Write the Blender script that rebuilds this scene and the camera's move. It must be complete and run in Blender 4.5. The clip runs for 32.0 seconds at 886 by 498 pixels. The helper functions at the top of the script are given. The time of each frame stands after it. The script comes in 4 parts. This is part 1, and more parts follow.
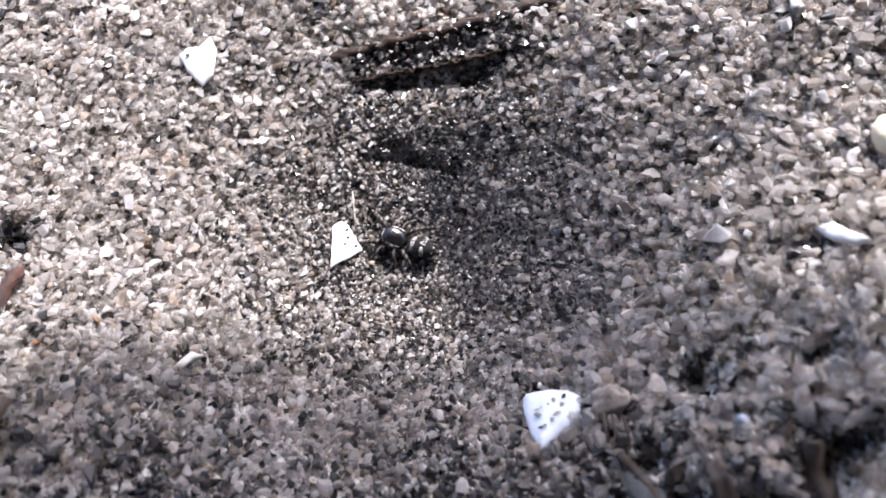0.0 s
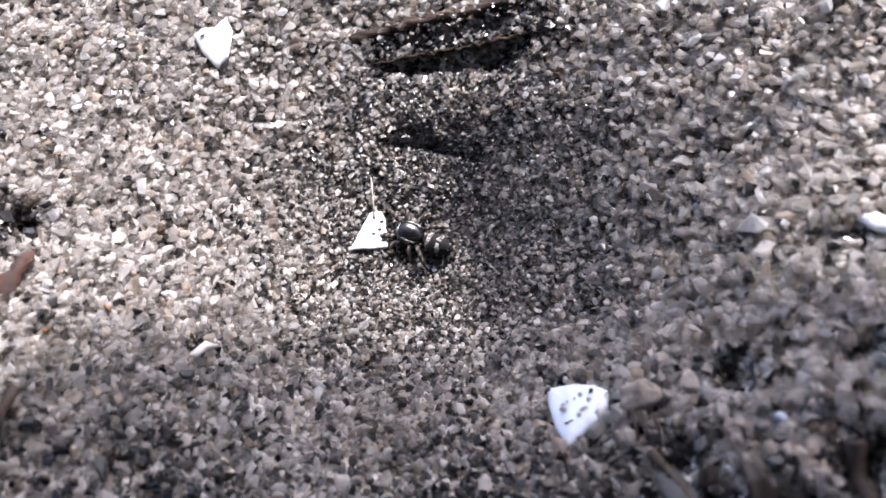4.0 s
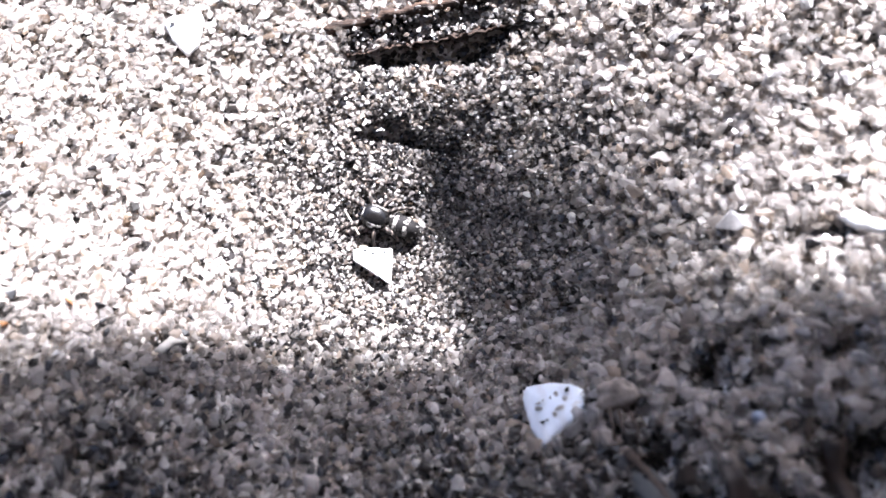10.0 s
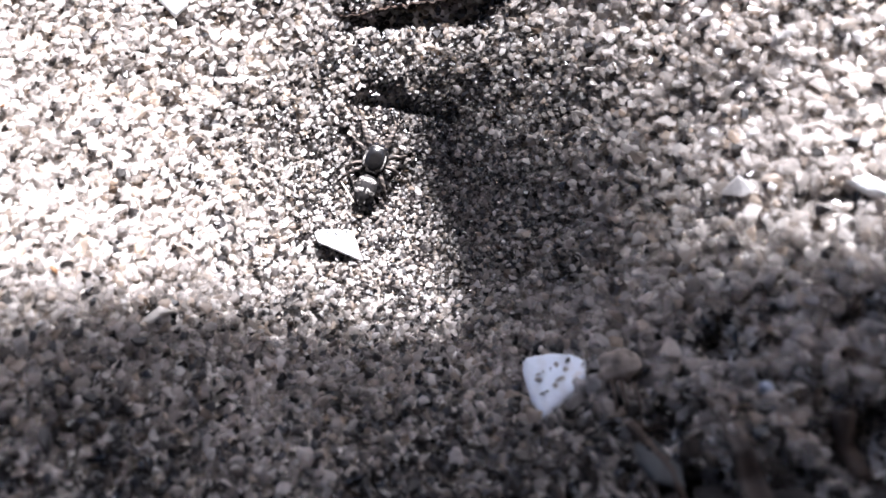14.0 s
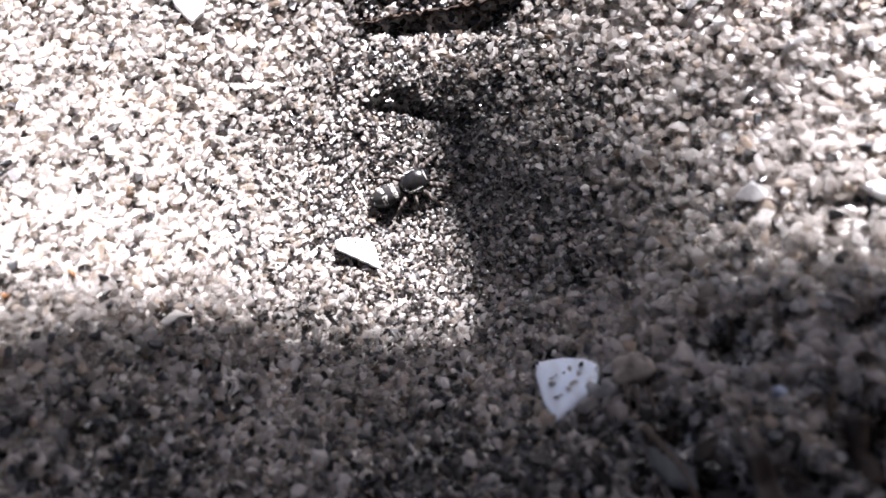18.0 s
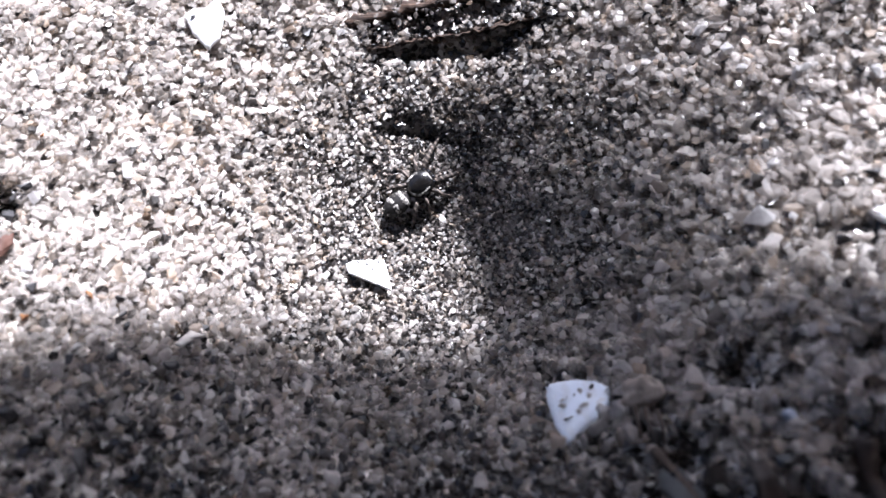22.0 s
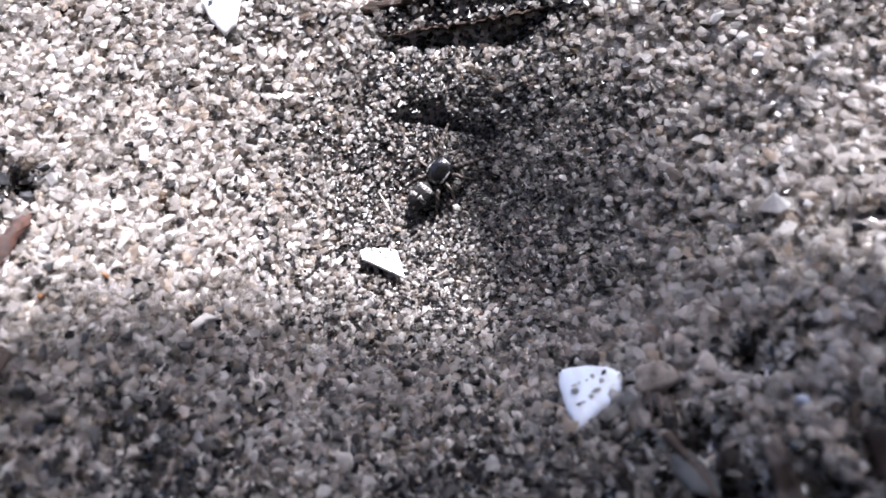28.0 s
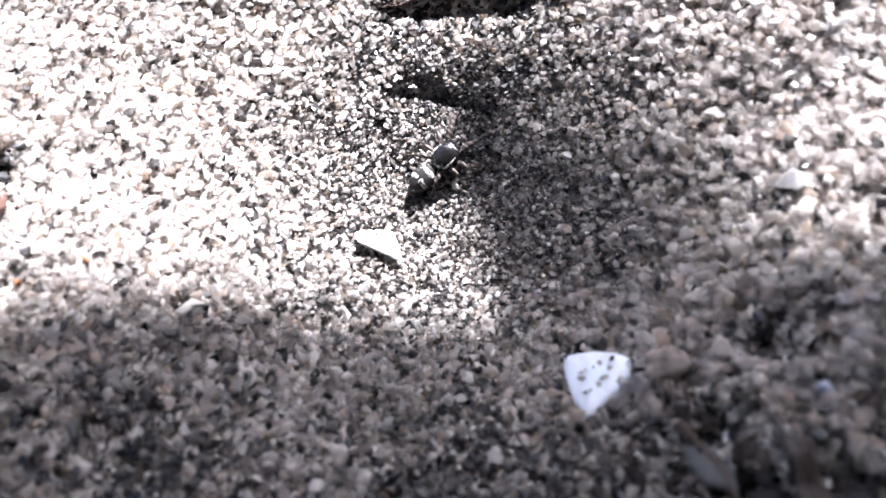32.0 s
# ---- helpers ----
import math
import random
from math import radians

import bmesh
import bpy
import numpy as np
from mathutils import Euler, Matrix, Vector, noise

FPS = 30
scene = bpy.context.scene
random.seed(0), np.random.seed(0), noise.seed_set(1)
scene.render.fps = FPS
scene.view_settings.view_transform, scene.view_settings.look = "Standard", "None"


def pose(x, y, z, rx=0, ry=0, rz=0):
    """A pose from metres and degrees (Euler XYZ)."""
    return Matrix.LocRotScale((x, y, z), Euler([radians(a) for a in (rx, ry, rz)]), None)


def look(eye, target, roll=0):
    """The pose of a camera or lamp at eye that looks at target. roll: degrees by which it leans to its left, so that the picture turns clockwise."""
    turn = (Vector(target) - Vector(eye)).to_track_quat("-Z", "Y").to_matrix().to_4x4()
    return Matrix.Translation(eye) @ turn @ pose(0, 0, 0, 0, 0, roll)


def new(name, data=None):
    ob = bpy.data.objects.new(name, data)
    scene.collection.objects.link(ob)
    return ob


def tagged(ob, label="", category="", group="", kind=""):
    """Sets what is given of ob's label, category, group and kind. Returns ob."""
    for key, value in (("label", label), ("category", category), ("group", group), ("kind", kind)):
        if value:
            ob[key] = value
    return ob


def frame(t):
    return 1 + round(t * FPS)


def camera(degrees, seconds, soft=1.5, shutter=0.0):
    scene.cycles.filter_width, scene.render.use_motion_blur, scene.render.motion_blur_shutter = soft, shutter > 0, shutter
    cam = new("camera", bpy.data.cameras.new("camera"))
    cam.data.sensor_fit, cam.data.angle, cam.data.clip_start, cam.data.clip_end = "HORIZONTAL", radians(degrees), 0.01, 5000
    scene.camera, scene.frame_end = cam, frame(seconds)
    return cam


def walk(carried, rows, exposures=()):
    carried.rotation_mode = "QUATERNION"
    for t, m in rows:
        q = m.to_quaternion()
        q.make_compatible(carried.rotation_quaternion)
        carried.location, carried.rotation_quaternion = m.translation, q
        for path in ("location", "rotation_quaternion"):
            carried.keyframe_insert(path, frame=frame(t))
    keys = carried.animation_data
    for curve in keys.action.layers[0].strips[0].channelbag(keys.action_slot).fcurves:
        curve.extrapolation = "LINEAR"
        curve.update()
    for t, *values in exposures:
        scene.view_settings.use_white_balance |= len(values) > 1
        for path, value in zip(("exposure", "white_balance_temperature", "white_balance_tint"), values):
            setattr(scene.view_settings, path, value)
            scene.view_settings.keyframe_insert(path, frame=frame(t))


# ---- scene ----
cam = camera(57, 32.0, soft=1.5)
cam.data.dof.use_dof = True
cam.data.dof.focus_distance = 0.067
cam.data.dof.aperture_fstop = 29.0

PATH = [
    (0.0, pose(0.00912, -0.02750, 0.06528, 26.464, 6.371, -1.079)),
    (0.5, pose(0.00880, -0.02800, 0.06426, 25.897, 7.458, -0.116)),
    (1.0, pose(0.00823, -0.02777, 0.06501, 26.363, 7.347, 0.123)),
    (1.5, pose(0.00894, -0.02833, 0.06590, 28.276, 6.077, -0.540)),
    (2.0, pose(0.00798, -0.02773, 0.06633, 28.778, 7.078, -0.208)),
    (2.5, pose(0.00745, -0.02681, 0.06438, 27.351, 7.118, -0.154)),
    (3.0, pose(0.00769, -0.02687, 0.06335, 26.697, 6.687, -0.383)),
    (3.5, pose(0.00788, -0.02681, 0.06331, 26.373, 6.675, -0.390)),
    (5.5, pose(0.00742, -0.02678, 0.06295, 25.431, 6.609, -0.228)),
    (6.0, pose(0.00756, -0.02678, 0.06265, 25.467, 6.648, -0.148)),
    (6.5, pose(0.00759, -0.02684, 0.06237, 25.286, 6.228, -0.252)),
    (7.0, pose(0.00757, -0.02668, 0.06225, 25.128, 6.352, -0.228)),
    (7.5, pose(0.00764, -0.02657, 0.06193, 24.986, 6.302, -0.236)),
    (8.0, pose(0.00763, -0.02644, 0.06153, 24.892, 6.247, -0.272)),
    (8.5, pose(0.00768, -0.02654, 0.06206, 25.147, 6.015, -0.487)),
    (9.0, pose(0.00767, -0.02678, 0.06147, 25.378, 5.621, -0.619)),
    (9.5, pose(0.00793, -0.02684, 0.06201, 26.258, 5.109, -0.646)),
    (10.0, pose(0.00784, -0.02677, 0.06175, 26.285, 5.000, -0.599)),
    (10.5, pose(0.00795, -0.02676, 0.06133, 26.022, 5.005, -0.584)),
    (11.0, pose(0.00772, -0.02659, 0.06102, 25.759, 4.847, -0.711)),
    (11.5, pose(0.00777, -0.02648, 0.06053, 25.459, 4.426, -1.001)),
    (12.0, pose(0.00755, -0.02658, 0.06075, 25.463, 4.909, -0.788)),
    (12.5, pose(0.00749, -0.02656, 0.06055, 25.319, 4.968, -0.763)),
    (13.0, pose(0.00739, -0.02665, 0.06054, 25.194, 5.063, -0.634)),
    (13.5, pose(0.00754, -0.02654, 0.06023, 24.820, 4.827, -0.720)),
    (14.0, pose(0.00747, -0.02657, 0.05986, 24.635, 4.630, -0.732)),
    (14.5, pose(0.00762, -0.02657, 0.05962, 24.612, 4.683, -0.641)),
    (16.5, pose(0.00762, -0.02647, 0.05929, 24.373, 4.864, -0.684)),
    (17.0, pose(0.00732, -0.02674, 0.05967, 24.528, 5.016, -0.542)),
    (17.5, pose(0.00720, -0.02688, 0.05981, 24.785, 5.214, -0.466)),
    (18.0, pose(0.00712, -0.02691, 0.06012, 25.186, 5.132, -0.382)),
    (18.5, pose(0.00721, -0.02672, 0.06000, 25.164, 5.057, -0.444)),
    (19.0, pose(0.00723, -0.02657, 0.06009, 25.218, 5.076, -0.465)),
    (19.5, pose(0.00726, -0.02664, 0.05958, 24.694, 4.929, -0.431)),
    (20.0, pose(0.00739, -0.02657, 0.05909, 24.489, 4.792, -0.477)),
    (20.5, pose(0.00708, -0.02662, 0.05899, 24.583, 4.915, -0.409)),
    (21.0, pose(0.00717, -0.02663, 0.05963, 24.826, 5.142, -0.366)),
    (21.5, pose(0.00698, -0.02652, 0.06006, 25.082, 5.222, -0.479)),
    (22.0, pose(0.00687, -0.02690, 0.06103, 26.430, 5.506, -0.038)),
    (22.5, pose(0.00667, -0.02730, 0.06128, 26.825, 5.429, 0.200)),
    (23.0, pose(0.00650, -0.02732, 0.06103, 26.556, 5.334, 0.294)),
    (23.5, pose(0.00652, -0.02759, 0.06115, 26.701, 5.399, 0.378)),
    (24.0, pose(0.00658, -0.02759, 0.06117, 26.685, 5.514, 0.425)),
    (24.5, pose(0.00651, -0.02786, 0.06122, 26.753, 5.599, 0.572)),
    (25.0, pose(0.00649, -0.02769, 0.06081, 26.165, 5.597, 0.551)),
    (25.5, pose(0.00653, -0.02763, 0.06054, 26.026, 5.651, 0.606)),
    (27.5, pose(0.00640, -0.02789, 0.06082, 26.357, 5.767, 0.785)),
    (28.0, pose(0.00642, -0.02797, 0.06075, 26.520, 5.727, 0.776)),
    (28.5, pose(0.00623, -0.02803, 0.06094, 26.510, 5.928, 0.898)),
    (29.0, pose(0.00625, -0.02793, 0.06065, 26.532, 5.761, 0.865)),
    (29.5, pose(0.00565, -0.02775, 0.06063, 26.107, 4.931, 0.997)),
    (30.0, pose(0.00669, -0.02820, 0.05996, 26.269, 4.971, 0.335)),
    (30.5, pose(0.00672, -0.02808, 0.05987, 26.378, 4.848, 0.347)),
    (31.0, pose(0.00654, -0.02776, 0.05912, 25.896, 5.269, 0.365)),
    (31.5, pose(0.00659, -0.02743, 0.05874, 25.841, 5.492, 0.273)),
    (32.0, pose(0.00633, -0.02694, 0.05785, 25.517, 5.988, 0.498)),
]

EXPOSURES = [(t, stops, kelvin, 16) for t, stops, kelvin in ((0.0, 3.36, 5950), (3.5, 3.3, 5950), (6.0, 3.13, 5900), (8.0, 2.78, 5850), (10.0, 2.5, 5700), (11.0, 2.02, 5700), (12.0, 1.8, 5700), (14.0, 1.85, 5750), (17.0, 1.57, 5850), (20.0, 0.9, 5650), (21.0, 1.48, 5600), (22.0, 1.76, 5600), (23.0, 1.93, 5600), (25.0, 2.47, 5650), (28.0, 2.6, 5700), (30.0, 2.6, 5700), (32.0, 2.48, 5700))]
walk(cam, PATH, EXPOSURES)

# ---------------------------------------------------------------- light
SUN = Vector((0.280, 0.580, 0.765)).normalized()
world = bpy.data.worlds.new("sky")
scene.world = world
world.use_nodes = True
wn = world.node_tree
sky = wn.nodes.new("ShaderNodeTexSky")
sky.sky_type = "NISHITA"
sky.sun_disc = False
sky.dust_density, sky.air_density, sky.ozone_density = 4.0, 1.0, 1.0
sky.sun_elevation = math.asin(SUN.z)
sky.sun_rotation = math.atan2(SUN.x, SUN.y)
wn.nodes["Background"].inputs["Strength"].default_value = 0.041
wn.links.new(sky.outputs["Color"], wn.nodes["Background"].inputs["Color"])
sun = new("sun", bpy.data.lights.new("sun", "SUN"))
sun.data.energy = 14.0
sun.data.angle = radians(2.4)
sun.data.color = (1.0, 0.95, 0.88)
sun.matrix_world = look(SUN * 2, (0, 0, 0))

MM = 0.001
PIT, SPREAD = 0.02938, 800.0


def bump2(x, y, cx, cy, wx, wy):
    return np.exp(-((x - cx) / wx) ** 2 - ((y - cy) / wy) ** 2)


# gaps in the sand: place, half widths and depth in millimetres
HOLES = [(-31.0, 2.8, 1.9, 1.2, 2.4), (21.3, -10.5, 1.0, 1.6, 2.8), (28.7, -10.1, 1.2, 0.8, 2.2), (27.0, -17.8, 1.5, 2.1, 4.0), (29.4, -16.2, 1.5, 1.0, 2.8),
         (17.0, -15.9, 1.2, 1.1, 2.8), (22.9, -19.8, 1.6, 1.2, 3.2), (30.6, 1.1, 1.0, 0.35, 1.2), (29.4, -2.1, 1.7, 0.45, 1.6), (18.4, -19.4, 1.1, 1.4, 2.6), (24.7, 7.0, 0.5, 0.4, 0.8)]
# the burrow's slit under a ledge of sand
SLIT = [(-3.8, 13.1, 0.7, 0.28, 0.7), (-2.6, 13.1, 0.7, 0.4, 1.2), (-1.7, 14.2, 0.5, 0.45, 0.8), (-1.3, 13.2, 0.7, 0.5, 1.5), (-0.1, 12.9, 0.7, 0.48, 1.6), (1.1, 12.4, 0.7, 0.45, 1.6), (2.4, 11.9, 0.8, 0.42, 1.2), (3.8, 11.4, 0.8, 0.4, 0.9)]
# the cavity along the underside of the bark
CAVITY = [(-3.6, 18.85, 1.4, 0.4, 1.3), (-0.8, 18.8, 1.6, 0.55, 1.7), (2.6, 18.75, 1.2, 0.6, 1.6), (5.7, 18.9, 1.6, 0.75, 2.2), (8.6, 19.6, 1.6, 0.45, 1.0)]
GAPS = HOLES + SLIT + CAVITY


def ground(x, y):
    """Height of the sand in millimetres: a shallow pit with a burrow in its upper side."""
    s = x * x + y * y
    z = PIT * s / (1 + s / SPREAD)
    z = z + 0.55 * bump2(x, y, -0.5, 15.0, 5.5, 1.3) + 0.5 * bump2(x, y, -2.3, -1.2, 3.0, 2.2)
    for cx, cy, wx, wy, deep in GAPS:
        z = z - deep * bump2(x, y, cx, cy, wx, wy)
    z = z + 0.28 * np.sin(0.55 * x + 0.4 * y) * np.sin(0.47 * y - 0.31 * x + 1.0)
    return z + 0.12 * np.sin(1.7 * x + 0.6) * np.sin(1.5 * y + 0.3 * x)


def gap_shade(x, y):
    """Painted shade's mask: 1 in the gaps of the sand, 0 away from them."""
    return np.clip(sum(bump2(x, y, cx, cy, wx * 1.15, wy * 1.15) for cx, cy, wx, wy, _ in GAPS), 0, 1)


def slope(x, y):
    """The sand's normal, smoothed over two millimetres."""
    return Vector((ground(x - 2, y) - ground(x + 2, y), ground(x, y - 2) - ground(x, y + 2), 4.0)).normalized()


def on_sand(x, y, up=0.0, turn=0.0, lean=0.0, roll=0.0):
    """A pose on the sand at x, y in millimetres, turned about the sand's normal."""
    n = slope(x, y)
    ahead = Vector((1, 0, 0))
    ahead = (ahead - n * ahead.dot(n)).normalized()
    side = n.cross(ahead)
    basis = Matrix((ahead, side, n)).transposed().to_4x4()
    place = Vector((x, y, float(ground(x, y)))) + n * up
    return Matrix.Translation(place * MM) @ basis @ pose(0, 0, 0, lean, roll, 0) @ pose(0, 0, 0, 0, 0, turn)


# ---------------------------------------------------------------- materials
class Mat:
    """A node material with a principled shader, and short calls to add nodes."""

    def __init__(self, name, rough=0.6, spec=0.5):
        self.m = bpy.data.materials.new(name)
        self.m.use_nodes = True
        self.t = self.m.node_tree
        self.b = self.t.nodes["Principled BSDF"]
        self.b.inputs["Roughness"].default_value = rough
        self.b.inputs["Specular IOR Level"].default_value = spec

    def node(self, kind, links=(), **values):
        n = self.t.nodes.new(kind)
        for key, v in values.items():
            n.inputs[key.replace("_", " ")].default_value = v
        for key, out in links:
            self.t.links.new(out, n.inputs[key])
        return n

    def ramp(self, fac, stops, hard=False):
        n = self.t.nodes.new("ShaderNodeValToRGB")
        if hard:
            n.color_ramp.interpolation = "CONSTANT"
        el = n.color_ramp.elements
        while len(el) < len(stops):
            el.new(0.5)
        for e, (p, c) in zip(el, stops):
            e.position = p
            e.color = (*c, 1) if len(c) == 3 else c
        self.t.links.new(fac, n.inputs["Fac"])
        return n.outputs["Color"]

    def coords(self, scale):
        c = self.t.nodes.new("ShaderNodeTexCoord")
        m = self.node("ShaderNodeMapping", [("Vector", c.outputs["Object"])])
        m.inputs["Scale"].default_value = (scale, scale, scale) if not isinstance(scale, tuple) else scale
        return m.outputs["Vector"]

    def noise(self, scale, detail=4.0, rough=0.6):
        n = self.node("ShaderNodeTexNoise", [("Vector", self.coords(scale))], Scale=1.0, Detail=detail, Roughness=rough)
        return n.outputs["Fac"]

    def mix(self, a, b, fac, mode="MIX"):
        n = self.t.nodes.new("ShaderNodeMix")
        n.data_type, n.blend_type = "RGBA", mode
        for sock, v in ((n.inputs[6], a), (n.inputs[7], b), (n.inputs[0], fac)):
            if isinstance(v, bpy.types.NodeSocket):
                self.t.links.new(v, sock)
            elif isinstance(v, tuple):
                sock.default_value = (*v, 1)
            else:
                sock.default_value = v
        return n.outputs[2]

    def set(self, key, out):
        self.t.links.new(out, self.b.inputs[key])
        return self

    def glow_through(self, share):
        """Lets light through, as thin quartz and shell do."""
        back, mix = self.t.nodes.new("ShaderNodeBsdfTranslucent"), self.t.nodes.new("ShaderNodeMixShader")
        mix.inputs["Fac"].default_value = share
        for link in self.b.inputs["Base Color"].links:
            self.t.links.new(link.from_socket, back.inputs["Color"])
        self.t.links.new(self.b.outputs[0], mix.inputs[1])
        self.t.links.new(back.outputs[0], mix.inputs[2])
        self.t.links.new(mix.outputs[0], self.t.nodes["Material Output"].inputs["Surface"])

    def relief(self, height, strength, distance):
        n = self.node("ShaderNodeBump", [("Height", height)], Strength=strength, Distance=distance)
        self.t.links.new(n.outputs["Normal"], self.b.inputs["Normal"])
        return self


def sand_material(name, tones, milky, clear):
    """Beach sand whose grains take their tones by chance; milky: light that spreads through them, clear: light that passes straight."""
    m = Mat(name, 0.3, 0.5)
    g = m.t.nodes.new("ShaderNodeNewGeometry")
    rnd = g.outputs["Random Per Island"]
    w = m.node("ShaderNodeTexWhiteNoise")
    w.noise_dimensions = "1D"
    m.t.links.new(rnd, w.inputs["W"])
    other = m.node("ShaderNodeSeparateColor", [("Color", w.outputs["Color"])])
    col = m.ramp(rnd, tones)
    tone = m.ramp(m.noise(3600.0), [(0.3, (0.62, 0.61, 0.61)), (0.7, (1.15, 1.14, 1.13))])
    col = m.mix(col, tone, 0.4, "MULTIPLY")
    patch = m.ramp(m.noise(140.0, 3.0), [(0.35, (0.86, 0.84, 0.82)), (0.65, (1.08, 1.06, 1.05))])
    m.set("Base Color", m.mix(col, patch, 1.0, "MULTIPLY"))
    m.set("Roughness", m.ramp(other.outputs[0], [(0.0, (0.06, 0.06, 0.06)), (0.4, (0.2, 0.2, 0.2)), (1.0, (0.55, 0.55, 0.55))]))
    m.relief(m.noise(5000.0, 3.0), 0.16, 0.00008)
    m.glow_through(milky)
    out = m.t.nodes["Material Output"].inputs["Surface"]
    solid = out.links[0].from_socket
    see, mix = m.t.nodes.new("ShaderNodeBsdfTransparent"), m.t.nodes.new("ShaderNodeMixShader")
    m.t.links.new(m.ramp(other.outputs[1], [(0.0, (clear * 0.2,) * 3), (1.0, (clear,) * 3)]), mix.inputs["Fac"])
    m.t.links.new(solid, mix.inputs[1])
    m.t.links.new(see.outputs[0], mix.inputs[2])
    m.t.links.new(mix.outputs[0], out)
    return m.m


def bed_material():
    """The sand bed under and beyond the loose grains."""
    m = Mat("sand_bed", 0.8, 0.3)
    cells = m.node("ShaderNodeTexVoronoi", [("Vector", m.coords(2100.0))], Scale=1.0)
    col = m.ramp(m.node("ShaderNodeSeparateColor", [("Color", cells.outputs["Color"])]).outputs[0],
                 [(0.0, (0.05, 0.045, 0.04)), (0.08, (0.24, 0.21, 0.18)), (0.3, (0.42, 0.39, 0.36)), (0.65, (0.54, 0.51, 0.48)), (0.9, (0.75, 0.73, 0.71))], hard=True)
    stain = m.ramp(m.noise(60.0, 5.0), [(0.3, (0.75, 0.72, 0.70)), (0.7, (1.05, 1.04, 1.02))])
    m.set("Base Color", m.mix(col, stain, 1.0, "MULTIPLY"))
    inv = m.node("ShaderNodeMath", [(0, cells.outputs["Distance"])])
    inv.operation = "MULTIPLY"
    inv.inputs[1].default_value = -1.0
    m.relief(inv.outputs[0], 1.0, 0.0004)
    return m.m


def stone_material(name, base, dark, rough=0.4, scale=1500.0, speck=0.0, milky=0.0):
    m = Mat(name, rough, 0.5)
    col = m.ramp(m.noise(scale, 6.0), [(0.32, dark), (0.6, base)])
    if speck:
        dots = m.ramp(m.noise(scale * 3.1, 2.0), [(0.66, (1, 1, 1)), (0.72, (1 - speck, 1 - speck, 1 - speck))])
        col = m.mix(col, dots, 1.0, "MULTIPLY")
    m.set("Base Color", col)
    m.set("Roughness", m.ramp(m.noise(scale * 0.7, 3.0), [(0.3, (rough * 0.7,) * 3), (0.7, (min(1, rough * 1.4),) * 3)]))
    m.relief(m.noise(scale * 2.5, 5.0), 0.5, 0.00009)
    if milky:
        m.glow_through(milky)
    return m.m


def shell_material(name, base, dark, rough):
    """Worn shell: faint growth lines and grey stains."""
    m = Mat(name, rough, 0.45)
    lines = m.node("ShaderNodeTexWave", [("Vector", m.coords((700.0, 1900.0, 700.0)))], Scale=0.25, Distortion=5.0, Detail=3.0)
    col = m.mix(base, dark, m.ramp(lines.outputs["Fac"], [(0.55, (0, 0, 0)), (1.0, (0.35, 0.35, 0.35))]))
    stain = m.ramp(m.noise(900.0, 5.0), [(0.58, (0, 0, 0)), (0.7, (1, 1, 1))])
    m.set("Base Color", m.mix(col, dark, stain))
    m.relief(m.noise(2600.0, 4.0), 0.4, 0.00008)
    m.b.inputs["Subsurface Weight"].default_value = 0.12
    m.b.inputs["Subsurface Radius"].default_value = (0.0006, 0.0005, 0.0005)
    return m.m


def bark_material():
    m = Mat("bark", 0.75, 0.3)
    fibre = m.node("ShaderNodeTexNoise", [("Vector", m.coords((260.0, 5200.0, 5200.0)))], Scale=1.0, Detail=6.0, Roughness=0.65)
    col = m.ramp(fibre.outputs["Fac"], [(0.35, (0.012, 0.008, 0.006)), (0.55, (0.05, 0.03, 0.02)), (0.72, (0.14, 0.09, 0.06))])
    blot = m.ramp(m.noise(420.0, 4.0), [(0.35, (0.5, 0.45, 0.42)), (0.65, (1.1, 1.05, 1.0))])
    m.set("Base Color", m.mix(col, blot, 1.0, "MULTIPLY"))
    m.relief(fibre.outputs["Fac"], 0.9, 0.00015)
    return m.m


def hairy_material(name, dark, light, bands, rough=0.55, step=(0.58, 0.7), fine=2400.0):
    """Short hair in two tones; bands: how often they alternate along the part's own x."""
    m = Mat(name, rough, 0.6 if rough < 0.3 else 0.2)
    hair = m.noise((2600.0, 9000.0, 9000.0), 4.0)
    tone = m.ramp(hair, [(0.35, (0.6, 0.6, 0.6)), (0.7, (1.5, 1.45, 1.4))])
    if bands:
        wave = m.node("ShaderNodeTexWave", [("Vector", m.coords(bands))], Scale=1.0, Distortion=1.6, Detail=2.0)
        wave.inputs["Detail Scale"].default_value = 2.0
        col = m.mix(dark, light, m.ramp(wave.outputs["Fac"], [(0.62, (0, 0, 0)), (0.74, (1, 1, 1))]))
    else:
        col = m.mix(dark, light, m.ramp(m.noise(fine, 3.0), [(step[0], (0, 0, 0)), (step[1], (1, 1, 1))]))
    m.set("Base Color", m.mix(col, tone, 1.0, "MULTIPLY"))
    m.relief(hair, 0.05 if rough < 0.3 else 0.8, 0.00006)
    return m.m


